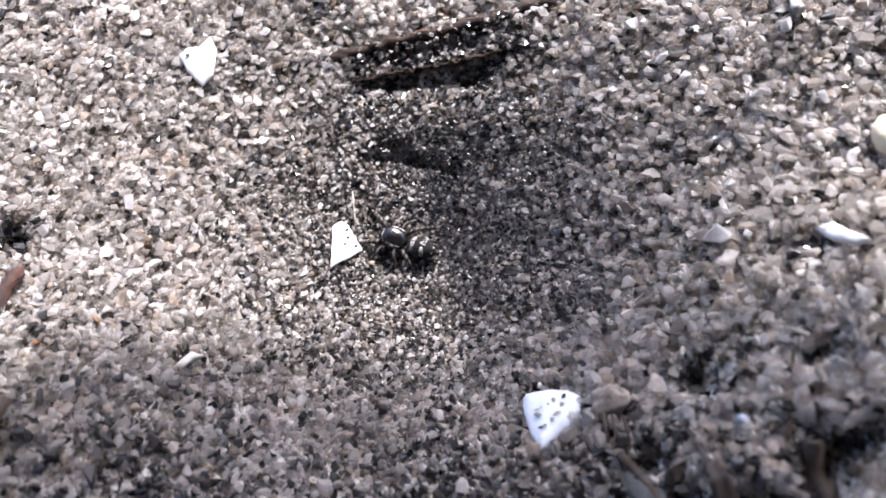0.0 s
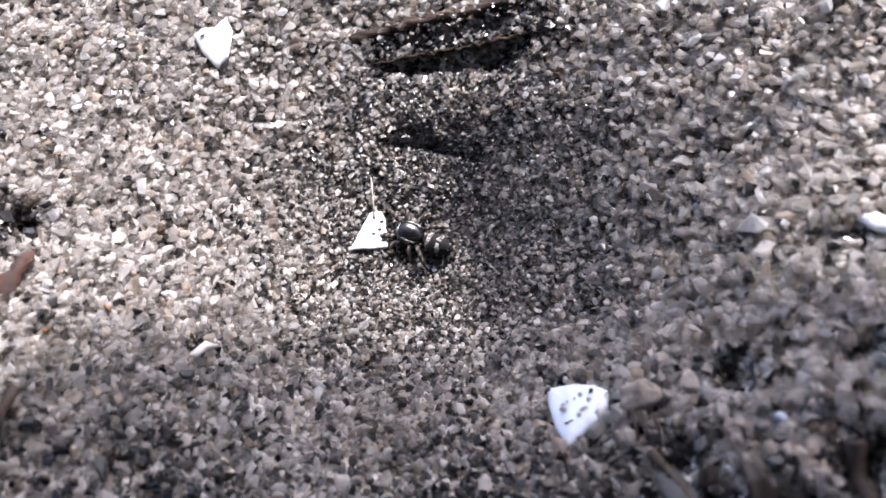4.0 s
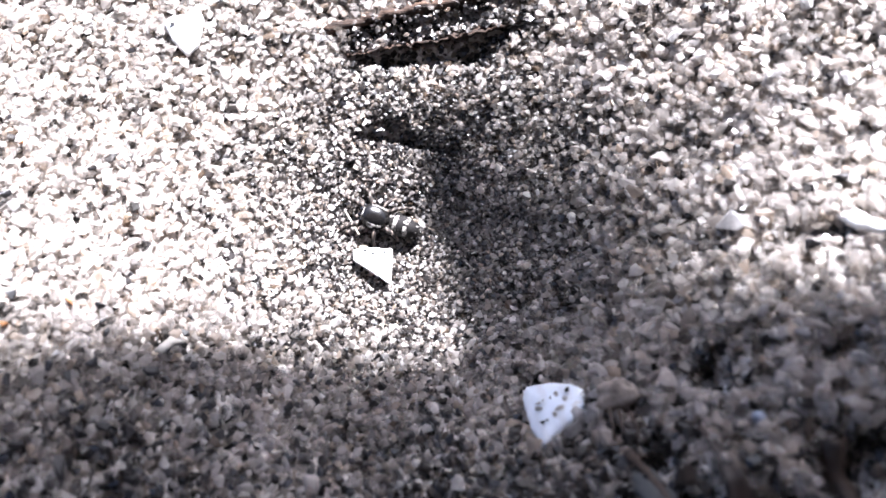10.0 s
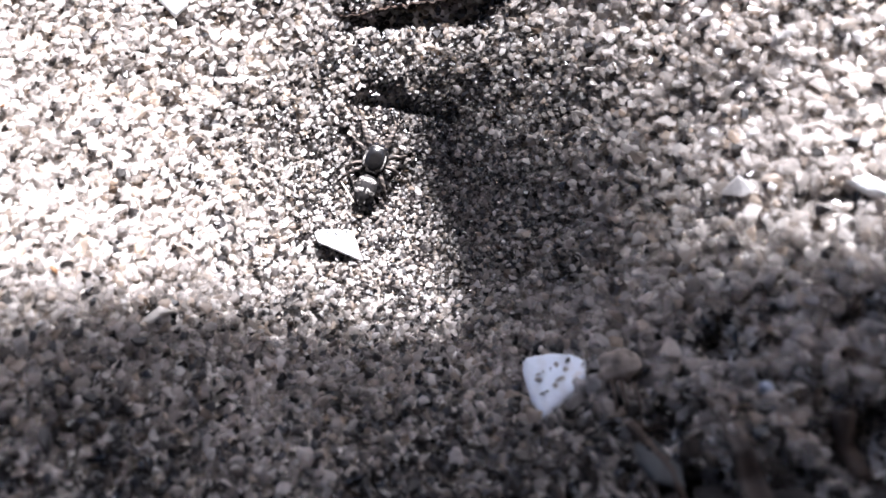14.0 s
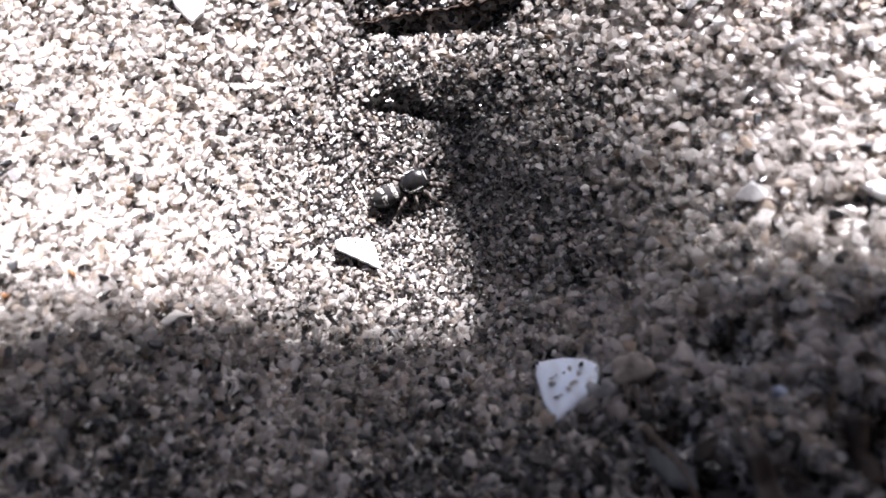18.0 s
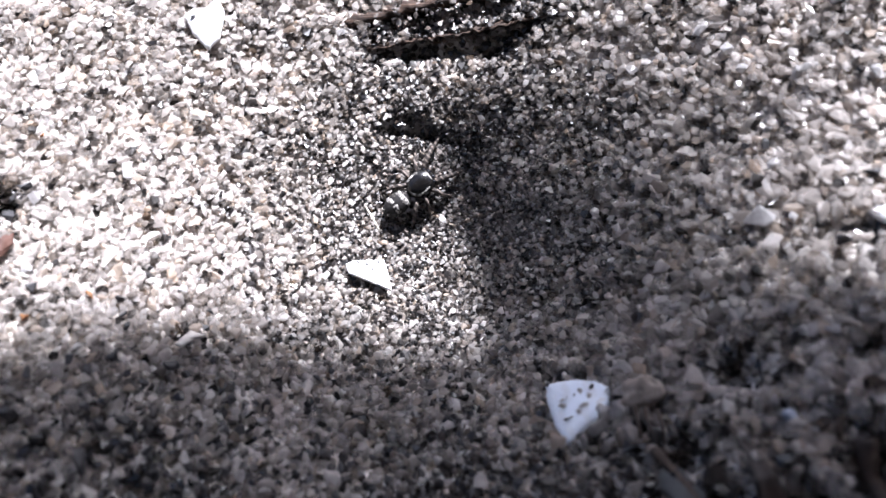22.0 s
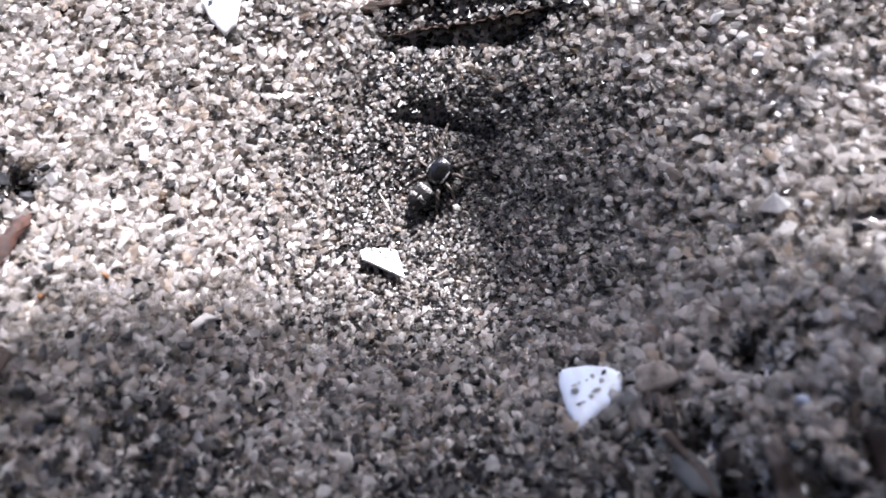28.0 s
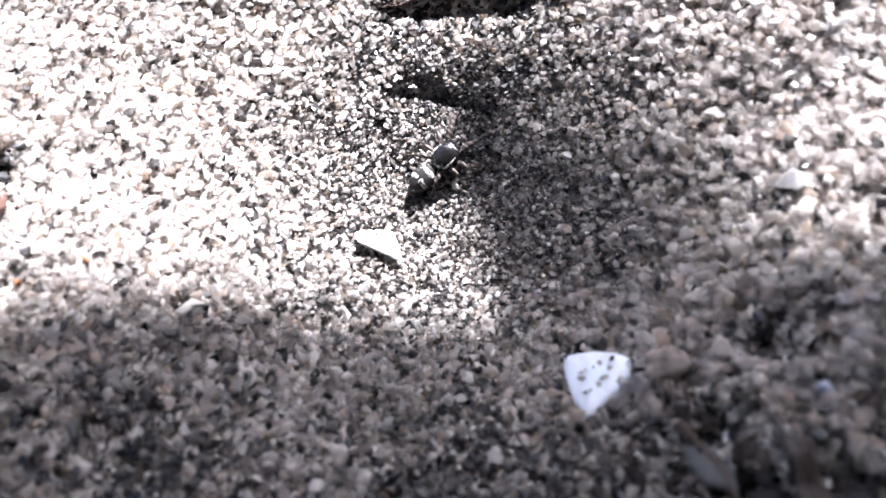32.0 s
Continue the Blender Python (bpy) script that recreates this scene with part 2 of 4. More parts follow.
SAND = sand_material("sand_grain", [(0.0, (0.02, 0.017, 0.016)), (0.06, (0.04, 0.034, 0.03)), (0.08, (0.18, 0.13, 0.09)), (0.12, (0.34, 0.31, 0.28)), (0.25, (0.47, 0.44, 0.415)),
                                    (0.48, (0.58, 0.545, 0.515)), (0.55, (0.60, 0.51, 0.42)), (0.62, (0.64, 0.605, 0.575)), (0.80, (0.74, 0.71, 0.685)), (0.94, (0.84, 0.82, 0.80)), (1.0, (0.9, 0.89, 0.88))], 0.6, 0.78)
# dark minerals, also used to paint shade into gaps and the bark's hollow
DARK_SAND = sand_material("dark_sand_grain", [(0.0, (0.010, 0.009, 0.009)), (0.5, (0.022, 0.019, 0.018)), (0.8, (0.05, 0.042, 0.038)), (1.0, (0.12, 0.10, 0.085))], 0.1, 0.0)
BED = bed_material()
WHITE_SHELL = shell_material("white_shell", (0.86, 0.85, 0.84), (0.66, 0.64, 0.62), 0.35)
BLUE_SHELL = shell_material("bluish_shell", (0.74, 0.80, 0.90), (0.58, 0.58, 0.60), 0.3)
MILKY = stone_material("milky_quartz", (0.64, 0.62, 0.61), (0.42, 0.40, 0.39), 0.22, milky=0.45)
CLEAR = stone_material("grey_quartz", (0.40, 0.38, 0.37), (0.24, 0.225, 0.22), 0.1, milky=0.45)
CREAM = stone_material("cream_stone", (0.80, 0.70, 0.52), (0.62, 0.52, 0.38), 0.4, 700.0)
PALE_STONE = stone_material("pale_stone", (0.68, 0.64, 0.58), (0.40, 0.36, 0.32), 0.5, 600.0, 0.3)
SANDSTONE = stone_material("sandstone", (0.32, 0.275, 0.235), (0.15, 0.12, 0.10), 0.85, 1500.0, 0.6)
BLACK_STONE = stone_material("black_mineral", (0.018, 0.016, 0.017), (0.008, 0.0075, 0.008), 0.5)
ORANGE = stone_material("amber_stone", (0.36, 0.18, 0.075), (0.18, 0.085, 0.04), 0.2, milky=0.4)
LEAF = stone_material("dead_leaf", (0.055, 0.020, 0.011), (0.014, 0.006, 0.004), 0.85, 900.0)
TWIG = stone_material("dark_twig", (0.05, 0.032, 0.022), (0.03, 0.02, 0.015), 0.7, 1800.0)
GLASSY = stone_material("glassy_quartz", (0.34, 0.38, 0.46), (0.22, 0.24, 0.30), 0.04)
DRY_LEAF = stone_material("dry_leaf", (0.034, 0.022, 0.016), (0.010, 0.007, 0.006), 0.7, 900.0)
GREY_SHELL = shell_material("grey_shell", (0.032, 0.036, 0.039), (0.016, 0.016, 0.018), 0.55)
# lets some sun through the sheet added over the pit
SHADE_SHEET = stone_material("shade_sheet", (0.42, 0.34, 0.25), (0.30, 0.23, 0.16), 0.6, 300.0, milky=0.68)
ROTTEN = stone_material("rotten_leaf", (0.009, 0.006, 0.005), (0.003, 0.0025, 0.0025), 0.9, 900.0)
BARK = bark_material()
FIBRE = stone_material("pale_fibre", (0.56, 0.51, 0.43), (0.36, 0.31, 0.25), 0.5)
CARAPACE = hairy_material("carapace", (0.006, 0.0056, 0.0056), (0.016, 0.015, 0.014), None, 0.22)
SCALES = hairy_material("white_scales", (0.03, 0.028, 0.025), (0.34, 0.325, 0.31), None, 0.6, (0.42, 0.58), 4600.0)
ABDOMEN = hairy_material("abdomen", (0.009, 0.008, 0.008), (0.05, 0.045, 0.04), None, 0.75)
LEG = hairy_material("leg", (0.022, 0.018, 0.016), (0.12, 0.10, 0.088), 900.0, 0.6)
EYE = Mat("eye", 0.05, 0.8)
EYE.b.inputs["Base Color"].default_value = (0.006, 0.006, 0.008, 1)
EYE = EYE.m
PHONE = Mat("phone_casing", 0.35, 0.5)
PHONE.b.inputs["Base Color"].default_value = (0.03, 0.03, 0.035, 1)
PHONE.relief(PHONE.noise(900.0), 0.1, 0.0001)
PHONE = PHONE.m


def cloud_material(thick, core):
    """Thin vapour: sunlight passes, least in the middle."""
    m = bpy.data.materials.new("vapour")
    m.use_nodes = True
    t = m.node_tree
    t.nodes.remove(t.nodes["Principled BSDF"])
    c = t.nodes.new("ShaderNodeTexCoord")
    mp = t.nodes.new("ShaderNodeMapping")
    mp.inputs["Scale"].default_value = (1, 1, 0)
    t.links.new(c.outputs["Object"], mp.inputs["Vector"])
    d = t.nodes.new("ShaderNodeVectorMath")
    d.operation = "LENGTH"
    t.links.new(mp.outputs["Vector"], d.inputs[0])
    r = t.nodes.new("ShaderNodeMapRange")
    r.interpolation_type = "SMOOTHSTEP"
    r.inputs["From Min"].default_value, r.inputs["From Max"].default_value = core, 2.6
    r.inputs["To Min"].default_value, r.inputs["To Max"].default_value = thick, 0.0
    t.links.new(d.outputs["Value"], r.inputs["Value"])
    clear, milk, mix = t.nodes.new("ShaderNodeBsdfTransparent"), t.nodes.new("ShaderNodeBsdfTranslucent"), t.nodes.new("ShaderNodeMixShader")
    t.links.new(r.outputs["Result"], mix.inputs["Fac"])
    t.links.new(clear.outputs[0], mix.inputs[1])
    t.links.new(milk.outputs[0], mix.inputs[2])
    t.links.new(mix.outputs[0], t.nodes["Material Output"].inputs["Surface"])
    return m


# ---------------------------------------------------------------- mesh helpers
def mesh_of(name, verts, faces, material, smooth=False):
    me = bpy.data.meshes.new(name)
    me.from_pydata(verts, [], faces)
    me.materials.append(material)
    if smooth:
        me.polygons.foreach_set("use_smooth", [True] * len(me.polygons))
    me.update()
    return me


def part(name, bm, material, parent=None, label="", smooth=True):
    """Links a bmesh, in millimetres, as one mesh object."""
    bmesh.ops.scale(bm, vec=(MM, MM, MM), verts=bm.verts)
    bmesh.ops.recalc_face_normals(bm, faces=bm.faces)
    me = bpy.data.meshes.new(name)
    bm.to_mesh(me)
    bm.free()
    me.materials.append(material)
    me.polygons.foreach_set("use_smooth", [smooth] * len(me.polygons))
    ob = new(name, me)
    ob.parent = parent
    if label:
        tagged(ob, label)
    return ob


def lump(sx, sy, sz, rough=0.18, seed=0, level=2, freq=1.0):
    """An uneven rounded stone of those half sizes."""
    bm = bmesh.new()
    bmesh.ops.create_icosphere(bm, subdivisions=level, radius=1.0)
    rng = random.Random(seed)
    shift = Vector((rng.uniform(-50, 50), rng.uniform(-50, 50), rng.uniform(-50, 50)))
    cuts = [Vector((rng.gauss(0, 1), rng.gauss(0, 1), rng.gauss(0, 0.7))).normalized() for _ in range(7)]
    for v in bm.verts:
        n = v.co.normalized()
        r = 1.0 + rough * noise.noise(n * 1.3 * freq + shift) + rough * 0.5 * noise.noise(n * 3.1 * freq + shift)
        for c in cuts:
            d = n.dot(c)
            if d * r > 0.78:
                r = 0.78 / d
        v.co = Vector((n.x * sx, n.y * sy, n.z * sz)) * r
    return bm


def crystal(sx, sy, sz, seed, corners=11):
    """A broken, flat-sided grain of those half sizes."""
    rng = random.Random(seed)
    bm = bmesh.new()
    for _ in range(corners):
        d = Vector((rng.gauss(0, 1), rng.gauss(0, 1), rng.gauss(0, 1))).normalized() * rng.uniform(0.85, 1.1)
        bm.verts.new((d.x * sx, d.y * sy, d.z * sz))
    bmesh.ops.convex_hull(bm, input=bm.verts[:])
    bmesh.ops.delete(bm, geom=[v for v in bm.verts if not v.link_faces], context="VERTS")
    bmesh.ops.bevel(bm, geom=bm.edges[:], offset=min(sx, sy, sz) * 0.07, segments=1, affect="EDGES")
    return bm


def plate(outline, thick, dome, seed=0, rough=0.035):
    """A flat broken piece with that outline (millimetres), a domed face and broken, rounded edges."""
    rng = random.Random(seed)
    pts = []
    n = len(outline)
    for i in range(n):
        a, b = Vector(outline[i]), Vector(outline[(i + 1) % n])
        k = max(2, int((b - a).length / 0.28))
        for j in range(k):
            p = a.lerp(b, j / k)
            amp = rough * (0.4 if j == 0 else 1.0)
            pts.append(p + Vector((rng.uniform(-amp, amp), rng.uniform(-amp, amp))))
    c = sum(pts, Vector((0, 0))) / len(pts)
    bm = bmesh.new()
    rings = []
    for f, z in ((0.93, -thick), (1.0, -thick * 0.7), (1.0, -thick * 0.25), (0.95, 0.0), (0.7, dome * 0.5), (0.4, dome * 0.85), (0.15, dome)):
        rings.append([bm.verts.new((*(c + (p - c) * f), z + rng.uniform(-0.012, 0.012))) for p in pts])
    m = len(pts)
    for r0, r1 in zip(rings, rings[1:]):
        for i in range(m):
            bm.faces.new((r0[i], r0[(i + 1) % m], r1[(i + 1) % m], r1[i]))
    bm.faces.new(rings[-1])
    bm.faces.new(rings[0][::-1])
    return bm


def tube(points, radii, sides=8):
    """A tapered round bar through the points."""
    bm = bmesh.new()
    rings = []
    pts = [Vector(p) for p in points]
    for i, (p, r) in enumerate(zip(pts, radii)):
        d = (pts[min(i + 1, len(pts) - 1)] - pts[max(i - 1, 0)]).normalized()
        q = d.to_track_quat("Z", "Y")
        rings.append([bm.verts.new(p + q @ Vector((r * math.cos(a), r * math.sin(a), 0))) for a in (2 * math.pi * k / sides for k in range(sides))])
    for r0, r1 in zip(rings, rings[1:]):
        for k in range(sides):
            bm.faces.new((r0[k], r0[(k + 1) % sides], r1[(k + 1) % sides], r1[k]))
    bm.faces.new(rings[0][::-1])
    bm.faces.new(rings[-1])
    return bm


def box(sx, sy, sz, bevel=0.0):
    bm = bmesh.new()
    bmesh.ops.create_cube(bm, size=1.0)
    bmesh.ops.scale(bm, vec=(sx, sy, sz), verts=bm.verts)
    if bevel:
        bmesh.ops.bevel(bm, geom=bm.edges[:], offset=bevel, segments=3, affect="EDGES", profile=0.5)
    return bm


# ---------------------------------------------------------------- ground
def build_ground():
    """One sheet of sand, fine in the pit and coarse far out."""
    rings = [0.0]
    while rings[-1] < 48:
        rings.append(rings[-1] + 0.55)
    while rings[-1] < 60000:
        rings.append(rings[-1] * 1.12)
    count = 220
    verts, faces = [(0, 0, float(ground(0.0, 0.0) - 0.7) * MM)], []
    ang = np.arange(count) * 2 * np.pi / count
    for r in rings[1:]:
        x, y = r * np.cos(ang), r * np.sin(ang)
        z = ground(x, y) - 0.7
        if r > 60:
            z = z + min(r / 40.0, 60.0) * np.sin(ang * 3 + r * 0.004) * np.cos(ang * 5 - r * 0.002) * 0.5
        verts += list(zip(x * MM, y * MM, z * MM))
    for i in range(count):
        faces.append((0, 1 + i, 1 + (i + 1) % count))
    for k in range(len(rings) - 2):
        a, b = 1 + k * count, 1 + (k + 1) * count
        for i in range(count):
            j = (i + 1) % count
            faces.append((a + i, b + i, b + j, a + j))
    ob = new("ground", mesh_of("ground", verts, faces, BED, True))
    tagged(ob, "grey-beige beach sand with a shallow pit", "sand", kind="structure")


def shards(count, seed):
    """Templates of grains: closed, angular, somewhat flat pieces of half size 1."""
    rng = random.Random(seed)
    made = []
    for k in range(count):
        bm = bmesh.new()
        for _ in range(rng.randint(9, 13)):
            d = Vector((rng.gauss(0, 1), rng.gauss(0, 1), rng.gauss(0, 1))).normalized() * rng.uniform(0.82, 1.08)
            bm.verts.new((d.x, d.y * rng.uniform(0.85, 1.0), max(-0.72, min(0.72, d.z))))
        hull = bmesh.ops.convex_hull(bm, input=bm.verts[:])
        bmesh.ops.delete(bm, geom=[v for v in bm.verts if not v.link_faces], context="VERTS")
        bmesh.ops.triangulate(bm, faces=bm.faces[:])
        bmesh.ops.recalc_face_normals(bm, faces=bm.faces)
        bm.verts.index_update()
        made.append((np.array([v.co[:] for v in bm.verts]), np.array([[v.index for v in f.verts] for f in bm.faces])))
        bm.free()
    return made


SHARDS = shards(48, 21)


def grain_field(name, seed, x, y, z, size, label, material):
    """Loose angular grains, each its own closed piece, at those places (millimetres)."""
    rng = np.random.default_rng(seed)
    kind = rng.integers(0, len(SHARDS), len(x))
    verts, faces, base = [], [], 0
    for k, (body, tri) in enumerate(SHARDS):
        at = np.nonzero(kind == k)[0]
        n = len(at)
        if not n:
            continue
        v = body[None] * (size[at, None] * rng.uniform(0.75, 1.2, (n, 3)) * np.array([1.14, 0.97, 0.56]))[:, None, :]
        yaw, lean, way = rng.uniform(0, 2 * np.pi, n), np.abs(rng.normal(0, 0.34, n)), rng.uniform(0, 2 * np.pi, n)
        w, c = np.cos(lean / 2) * np.cos(yaw / 2), np.cos(lean / 2) * np.sin(yaw / 2)
        a, b = np.sin(lean / 2) * np.cos(way), np.sin(lean / 2) * np.sin(way)
        rot = np.stack([np.stack([1 - 2 * (b * b + c * c), 2 * (a * b - c * w), 2 * (a * c + b * w)], 1),
                        np.stack([2 * (a * b + c * w), 1 - 2 * (a * a + c * c), 2 * (b * c - a * w)], 1),
                        np.stack([2 * (a * c - b * w), 2 * (b * c + a * w), 1 - 2 * (a * a + b * b)], 1)], 1)
        v = np.einsum("nij,nkj->nki", rot, v) + np.stack([x[at], y[at], z[at]], 1)[:, None, :]
        verts.append((v * MM).reshape(-1, 3))
        faces.append((tri[None] + base + len(body) * np.arange(n)[:, None, None]).reshape(-1))
        base += n * len(body)
    v, f = np.concatenate(verts), np.concatenate(faces)
    me = bpy.data.meshes.new(name)
    me.vertices.add(len(v))
    me.vertices.foreach_set("co", v.ravel().astype(np.float32))
    me.loops.add(len(f))
    me.loops.foreach_set("vertex_index", f.astype(np.int32))
    me.polygons.add(len(f) // 3)
    me.polygons.foreach_set("loop_start", np.arange(0, len(f), 3, dtype=np.int32))
    me.polygons.foreach_set("loop_total", np.full(len(f) // 3, 3, dtype=np.int32))
    me.polygons.foreach_set("use_smooth", np.zeros(len(f) // 3, dtype=bool))
    me.materials.append(material)
    me.update(calc_edges=True)
    ob = new(name, me)
    tagged(ob, label, "sand", kind="stuff")
    return ob


def coarse(x, y):
    """0 in the middle of the pit, where the sand is fine and loose, 1 round it, where it is coarse and packed."""
    r = np.hypot((x - 1.2) / 16.5, (y - 5.5) / 15.5) + 0.10 * np.sin(0.5 * x + 1.0) * np.sin(0.45 * y)
    t = np.clip((r - 0.4) / 0.8, 0, 1)
    return t * t * (3 - 2 * t)


def build_grains():
    """Three layers of grains, fine and mixed with dark minerals in the pit, coarser round it and coarsest on the east
    bank; dark grains in the gaps paint their shade.
    """
    rng = np.random.default_rng(4)
    xs, ys, zs, ss, low = [], [], [], [], []
    for step, lift, share, dark in ((0.31, -0.20, 1.0, 0.9), (0.33, -0.04, 0.95, 0.5), (0.40, 0.08, 0.55, 0.25)):
        gx, gy = np.meshgrid(np.arange(-46, 46, step), np.arange(-29, 36, step * 0.87))
        gx = gx + (np.arange(gx.shape[0]) % 2)[:, None] * step / 2
        x, y = gx.ravel(), gy.ravel()
        x = x + rng.uniform(-0.45, 0.45, x.shape) * step
        y = y + rng.uniform(-0.45, 0.45, y.shape) * step
        c = coarse(x, y)
        big = 1.06 + (0.85 + 0.4 * np.clip((x - 6) / 20, 0, 1) + 0.35 * np.clip((x - 8) / 8, 0, 1) * np.clip((2 - y) / 10, 0, 1)) * c
        keep = rng.uniform(size=x.shape) < share / big ** 2
        x, y, big, c = x[keep], y[keep], big[keep], c[keep]
        s = rng.uniform(0.17, 0.26, x.shape) * big * np.exp(rng.normal(0, 0.2, x.shape))
        xs.append(x), ys.append(y), ss.append(s)
        # share of dark grains, rising towards the south edge and falling off eastwards
        south_dark = np.clip((-9.0 - y) / 9.0, 0, 1) * (0.5 + 0.28 * np.sin(0.35 * x + 1.0)) * (1 - 0.8 * np.clip((x - 14) / 8, 0, 1)) + 0.4 * np.clip((-12.0 - y) / 5.0, 0, 1) * bump2(x, y, 10.0, -20.0, 8.5, 7.0)
        # dark minerals, plus dark grains in the gaps that stand for their shade
        low.append(rng.uniform(size=x.shape) < south_dark + dark * (1 - 0.97 * c) * (1 - 0.3 * bump2(x, y, 9.0, 5.0, 5.0, 9.0)) + 0.5 * (dark - 0.1) * bump2(x, y, -1.0, 12.0, 4.0, 4.5) + 0.97 * gap_shade(x, y) + 0.65 * bump2(x, y, 9.8, 20.3, 3.2, 1.0))
        zs.append(ground(x, y) + lift * (0.4 + 0.6 * big) + rng.uniform(-0.06, 0.06, x.shape))
    x, y, z, s, low = (np.concatenate(v) for v in (xs, ys, zs, ss, low))
    grain_field("sand_grains", 9, x[~low], y[~low], z[~low], s[~low], "loose angular grains of grey, white, tan and black sand", SAND)
    grain_field("dark_sand_grains", 10, x[low], y[low], z[low], s[low] * 0.92, "fine dark mineral sand between the pale grains, and dark grains painting shade in the gaps", DARK_SAND)


build_ground()
build_grains()


# ---------------------------------------------------------------- shells, stones and litter
def shell_piece(name, outline, thick, dome, material, label, seed, up=0.5, lean=0.0, roll=0.0):
    """A broken shell lying on the sand; outline in millimetres on the plan."""
    cx, cy = sum(p[0] for p in outline) / len(outline), sum(p[1] for p in outline) / len(outline)
    ob = part(name, plate([(x - cx, y - cy) for x, y in outline], thick, dome, seed), material)
    ob.matrix_world = on_sand(cx, cy, up, 0.0, lean, roll)
    return tagged(ob, label, "shell")


def stone(name, x, y, half, material, label, seed, group="", category="pebble", up=None, turn=0.0, rough=0.2, level=2):
    sx, sy, sz = half
    bm = lump(sx, sy, sz, rough, seed, level) if level > 2 else crystal(sx, sy, sz, seed, 10 if sx > 0.4 else 8)
    ob = part(name, bm, material, smooth=level > 2)
    ob.matrix_world = on_sand(x, y, sz * 0.35 if up is None else up, turn)
    return tagged(ob, label, category, group)


HEART = [(-19.3, 20.3), (-18.6, 20.9), (-17.6, 21.0), (-16.6, 22.0), (-16.1, 20.7), (-16.5, 18.5), (-17.5, 17.5), (-18.7, 18.9)]
shell_piece("shell_fragment", HEART, 0.5, 0.25, WHITE_SHELL, "white heart-shaped shell fragment half sunk in sand", 11, 0.55)
stone("sand_grain", -18.5, 20.1, (0.3, 0.22, 0.14), BLACK_STONE, "black sand grain lying on the white shell", 29, "dark specks on the shell", "sand grain", 0.75)
BLUE = [(8.8, -9.4), (10.9, -9.6), (12.3, -10.1), (13.2, -10.9), (13.1, -12.2), (12.2, -13.2), (11.0, -14.0), (10.0, -14.8), (9.2, -13.1), (8.8, -11.0)]
shell_piece("shell_fragment", BLUE, 0.6, 0.3, BLUE_SHELL, "bluish-white fan-shaped shell fragment with grey stain and dark specks", 12, 0.6)
for k, (x, y, r) in enumerate(((9.2, -10.3, 0.3), (10.3, -11.5, 0.17), (10.9, -11.3, 0.17), (11.1, -11.9, 0.19), (10.1, -13.2, 0.26), (10.4, -13.1, 0.18), (12.1, -10.8, 0.28))):
    stone("sand_grain", x, y, (r, r * 0.7, r * 0.4), BLACK_STONE, "black sand grain lying on the bluish shell", 30 + k, "dark specks on the shell", "sand grain", 0.88, k * 40)
for k, (x, y, r) in enumerate(((9.9, -12.1, 0.34), (11.4, -12.2, 0.42), (11.2, -11.1, 0.36), (11.8, -11.5, 0.38), (11.0, -12.6, 0.34), (9.9, -11.7, 0.26))):
    stone("sand_grain", x, y, (r, r * 0.8, r * 0.22), CLEAR, "thin grey quartz grain lying on the bluish shell", 50 + k, "grains on the shell", "sand grain", 0.84, k * 33)
for k, (x, y, a, b) in enumerate(((13.3, -12.6, 0.75, 1.0), (12.1, -13.7, 0.9, 0.6), (13.6, -11.4, 0.6, 0.6), (11.2, -14.5, 0.6, 0.5))):
    stone("quartz_grain", x, y, (a, b, 0.55), CLEAR, "grey glassy quartz grain against the bluish shell", 60 + k, "grey quartz grains", "sand grain", 0.35, k * 25)

stone("pebble", 15.2, -11.4, (1.55, 1.25, 1.0), SANDSTONE, "grey-brown crusted sandstone pebble beside the bluish shell", 70, rough=0.4, level=4, up=0.2)
stone("pebble", 23.9, -0.1, (1.15, 1.0, 0.9), MILKY, "white three-sided quartz pebble", 77, up=0.45)
stone("pebble", 35.6, 4.5, (1.2, 1.6, 1.0), CREAM, "smooth oval cream-coloured pebble", 72, rough=0.08, level=3)
stone("pebble", 31.6, -14.0, (2.6, 1.9, 1.3), PALE_STONE, "large pale angular stone with cream rim", 73, turn=25)
stone("pebble", -28.6, -16.9, (1.8, 1.3, 1.0), PALE_STONE, "pale rounded stone in shaded sand", 74, rough=0.2, level=3)
shell_piece("shell_fragment", [(-40.5, 19.6), (-37.4, 20.0), (-36.6, 21.4), (-36.9, 23.4), (-38.6, 24.1), (-41.0, 23.0)], 0.6, 0.4, WHITE_SHELL, "bright white worn shell plate", 75, 0.7)
shell_piece("shell_fragment", [(-42.0, 26.0), (-39.0, 27.2), (-38.2, 29.4), (-40.0, 31.0), (-42.5, 29.5)], 0.6, 0.4, WHITE_SHELL, "white broken shell plate at the rim", 79, 0.7)
shell_piece("shell_fragment", [(31.2, 16.2), (31.8, 16.3), (31.9, 18.0), (31.6, 18.8), (31.2, 17.6)], 0.4, 0.15, WHITE_SHELL, "narrow white upright shell splinter", 80, 0.7)
shell_piece("shell_fragment", [(29.8, -0.9), (30.9, -0.6), (31.9, -1.9), (33.3, -3.3), (32.4, -3.4), (30.9, -2.4)], 0.5, 0.2, WHITE_SHELL,
            "long white shell splinter beside a dark gap", 76, 0.9, lean=-15)
shell_piece("shell_fragment", [(-7.6, 25.4), (-6.2, 25.2), (-6.6, 26.6), (-7.0, 27.6), (-7.5, 26.7)], 0.4, 0.15, WHITE_SHELL, "small white three-cornered shell fragment", 77, 0.6)
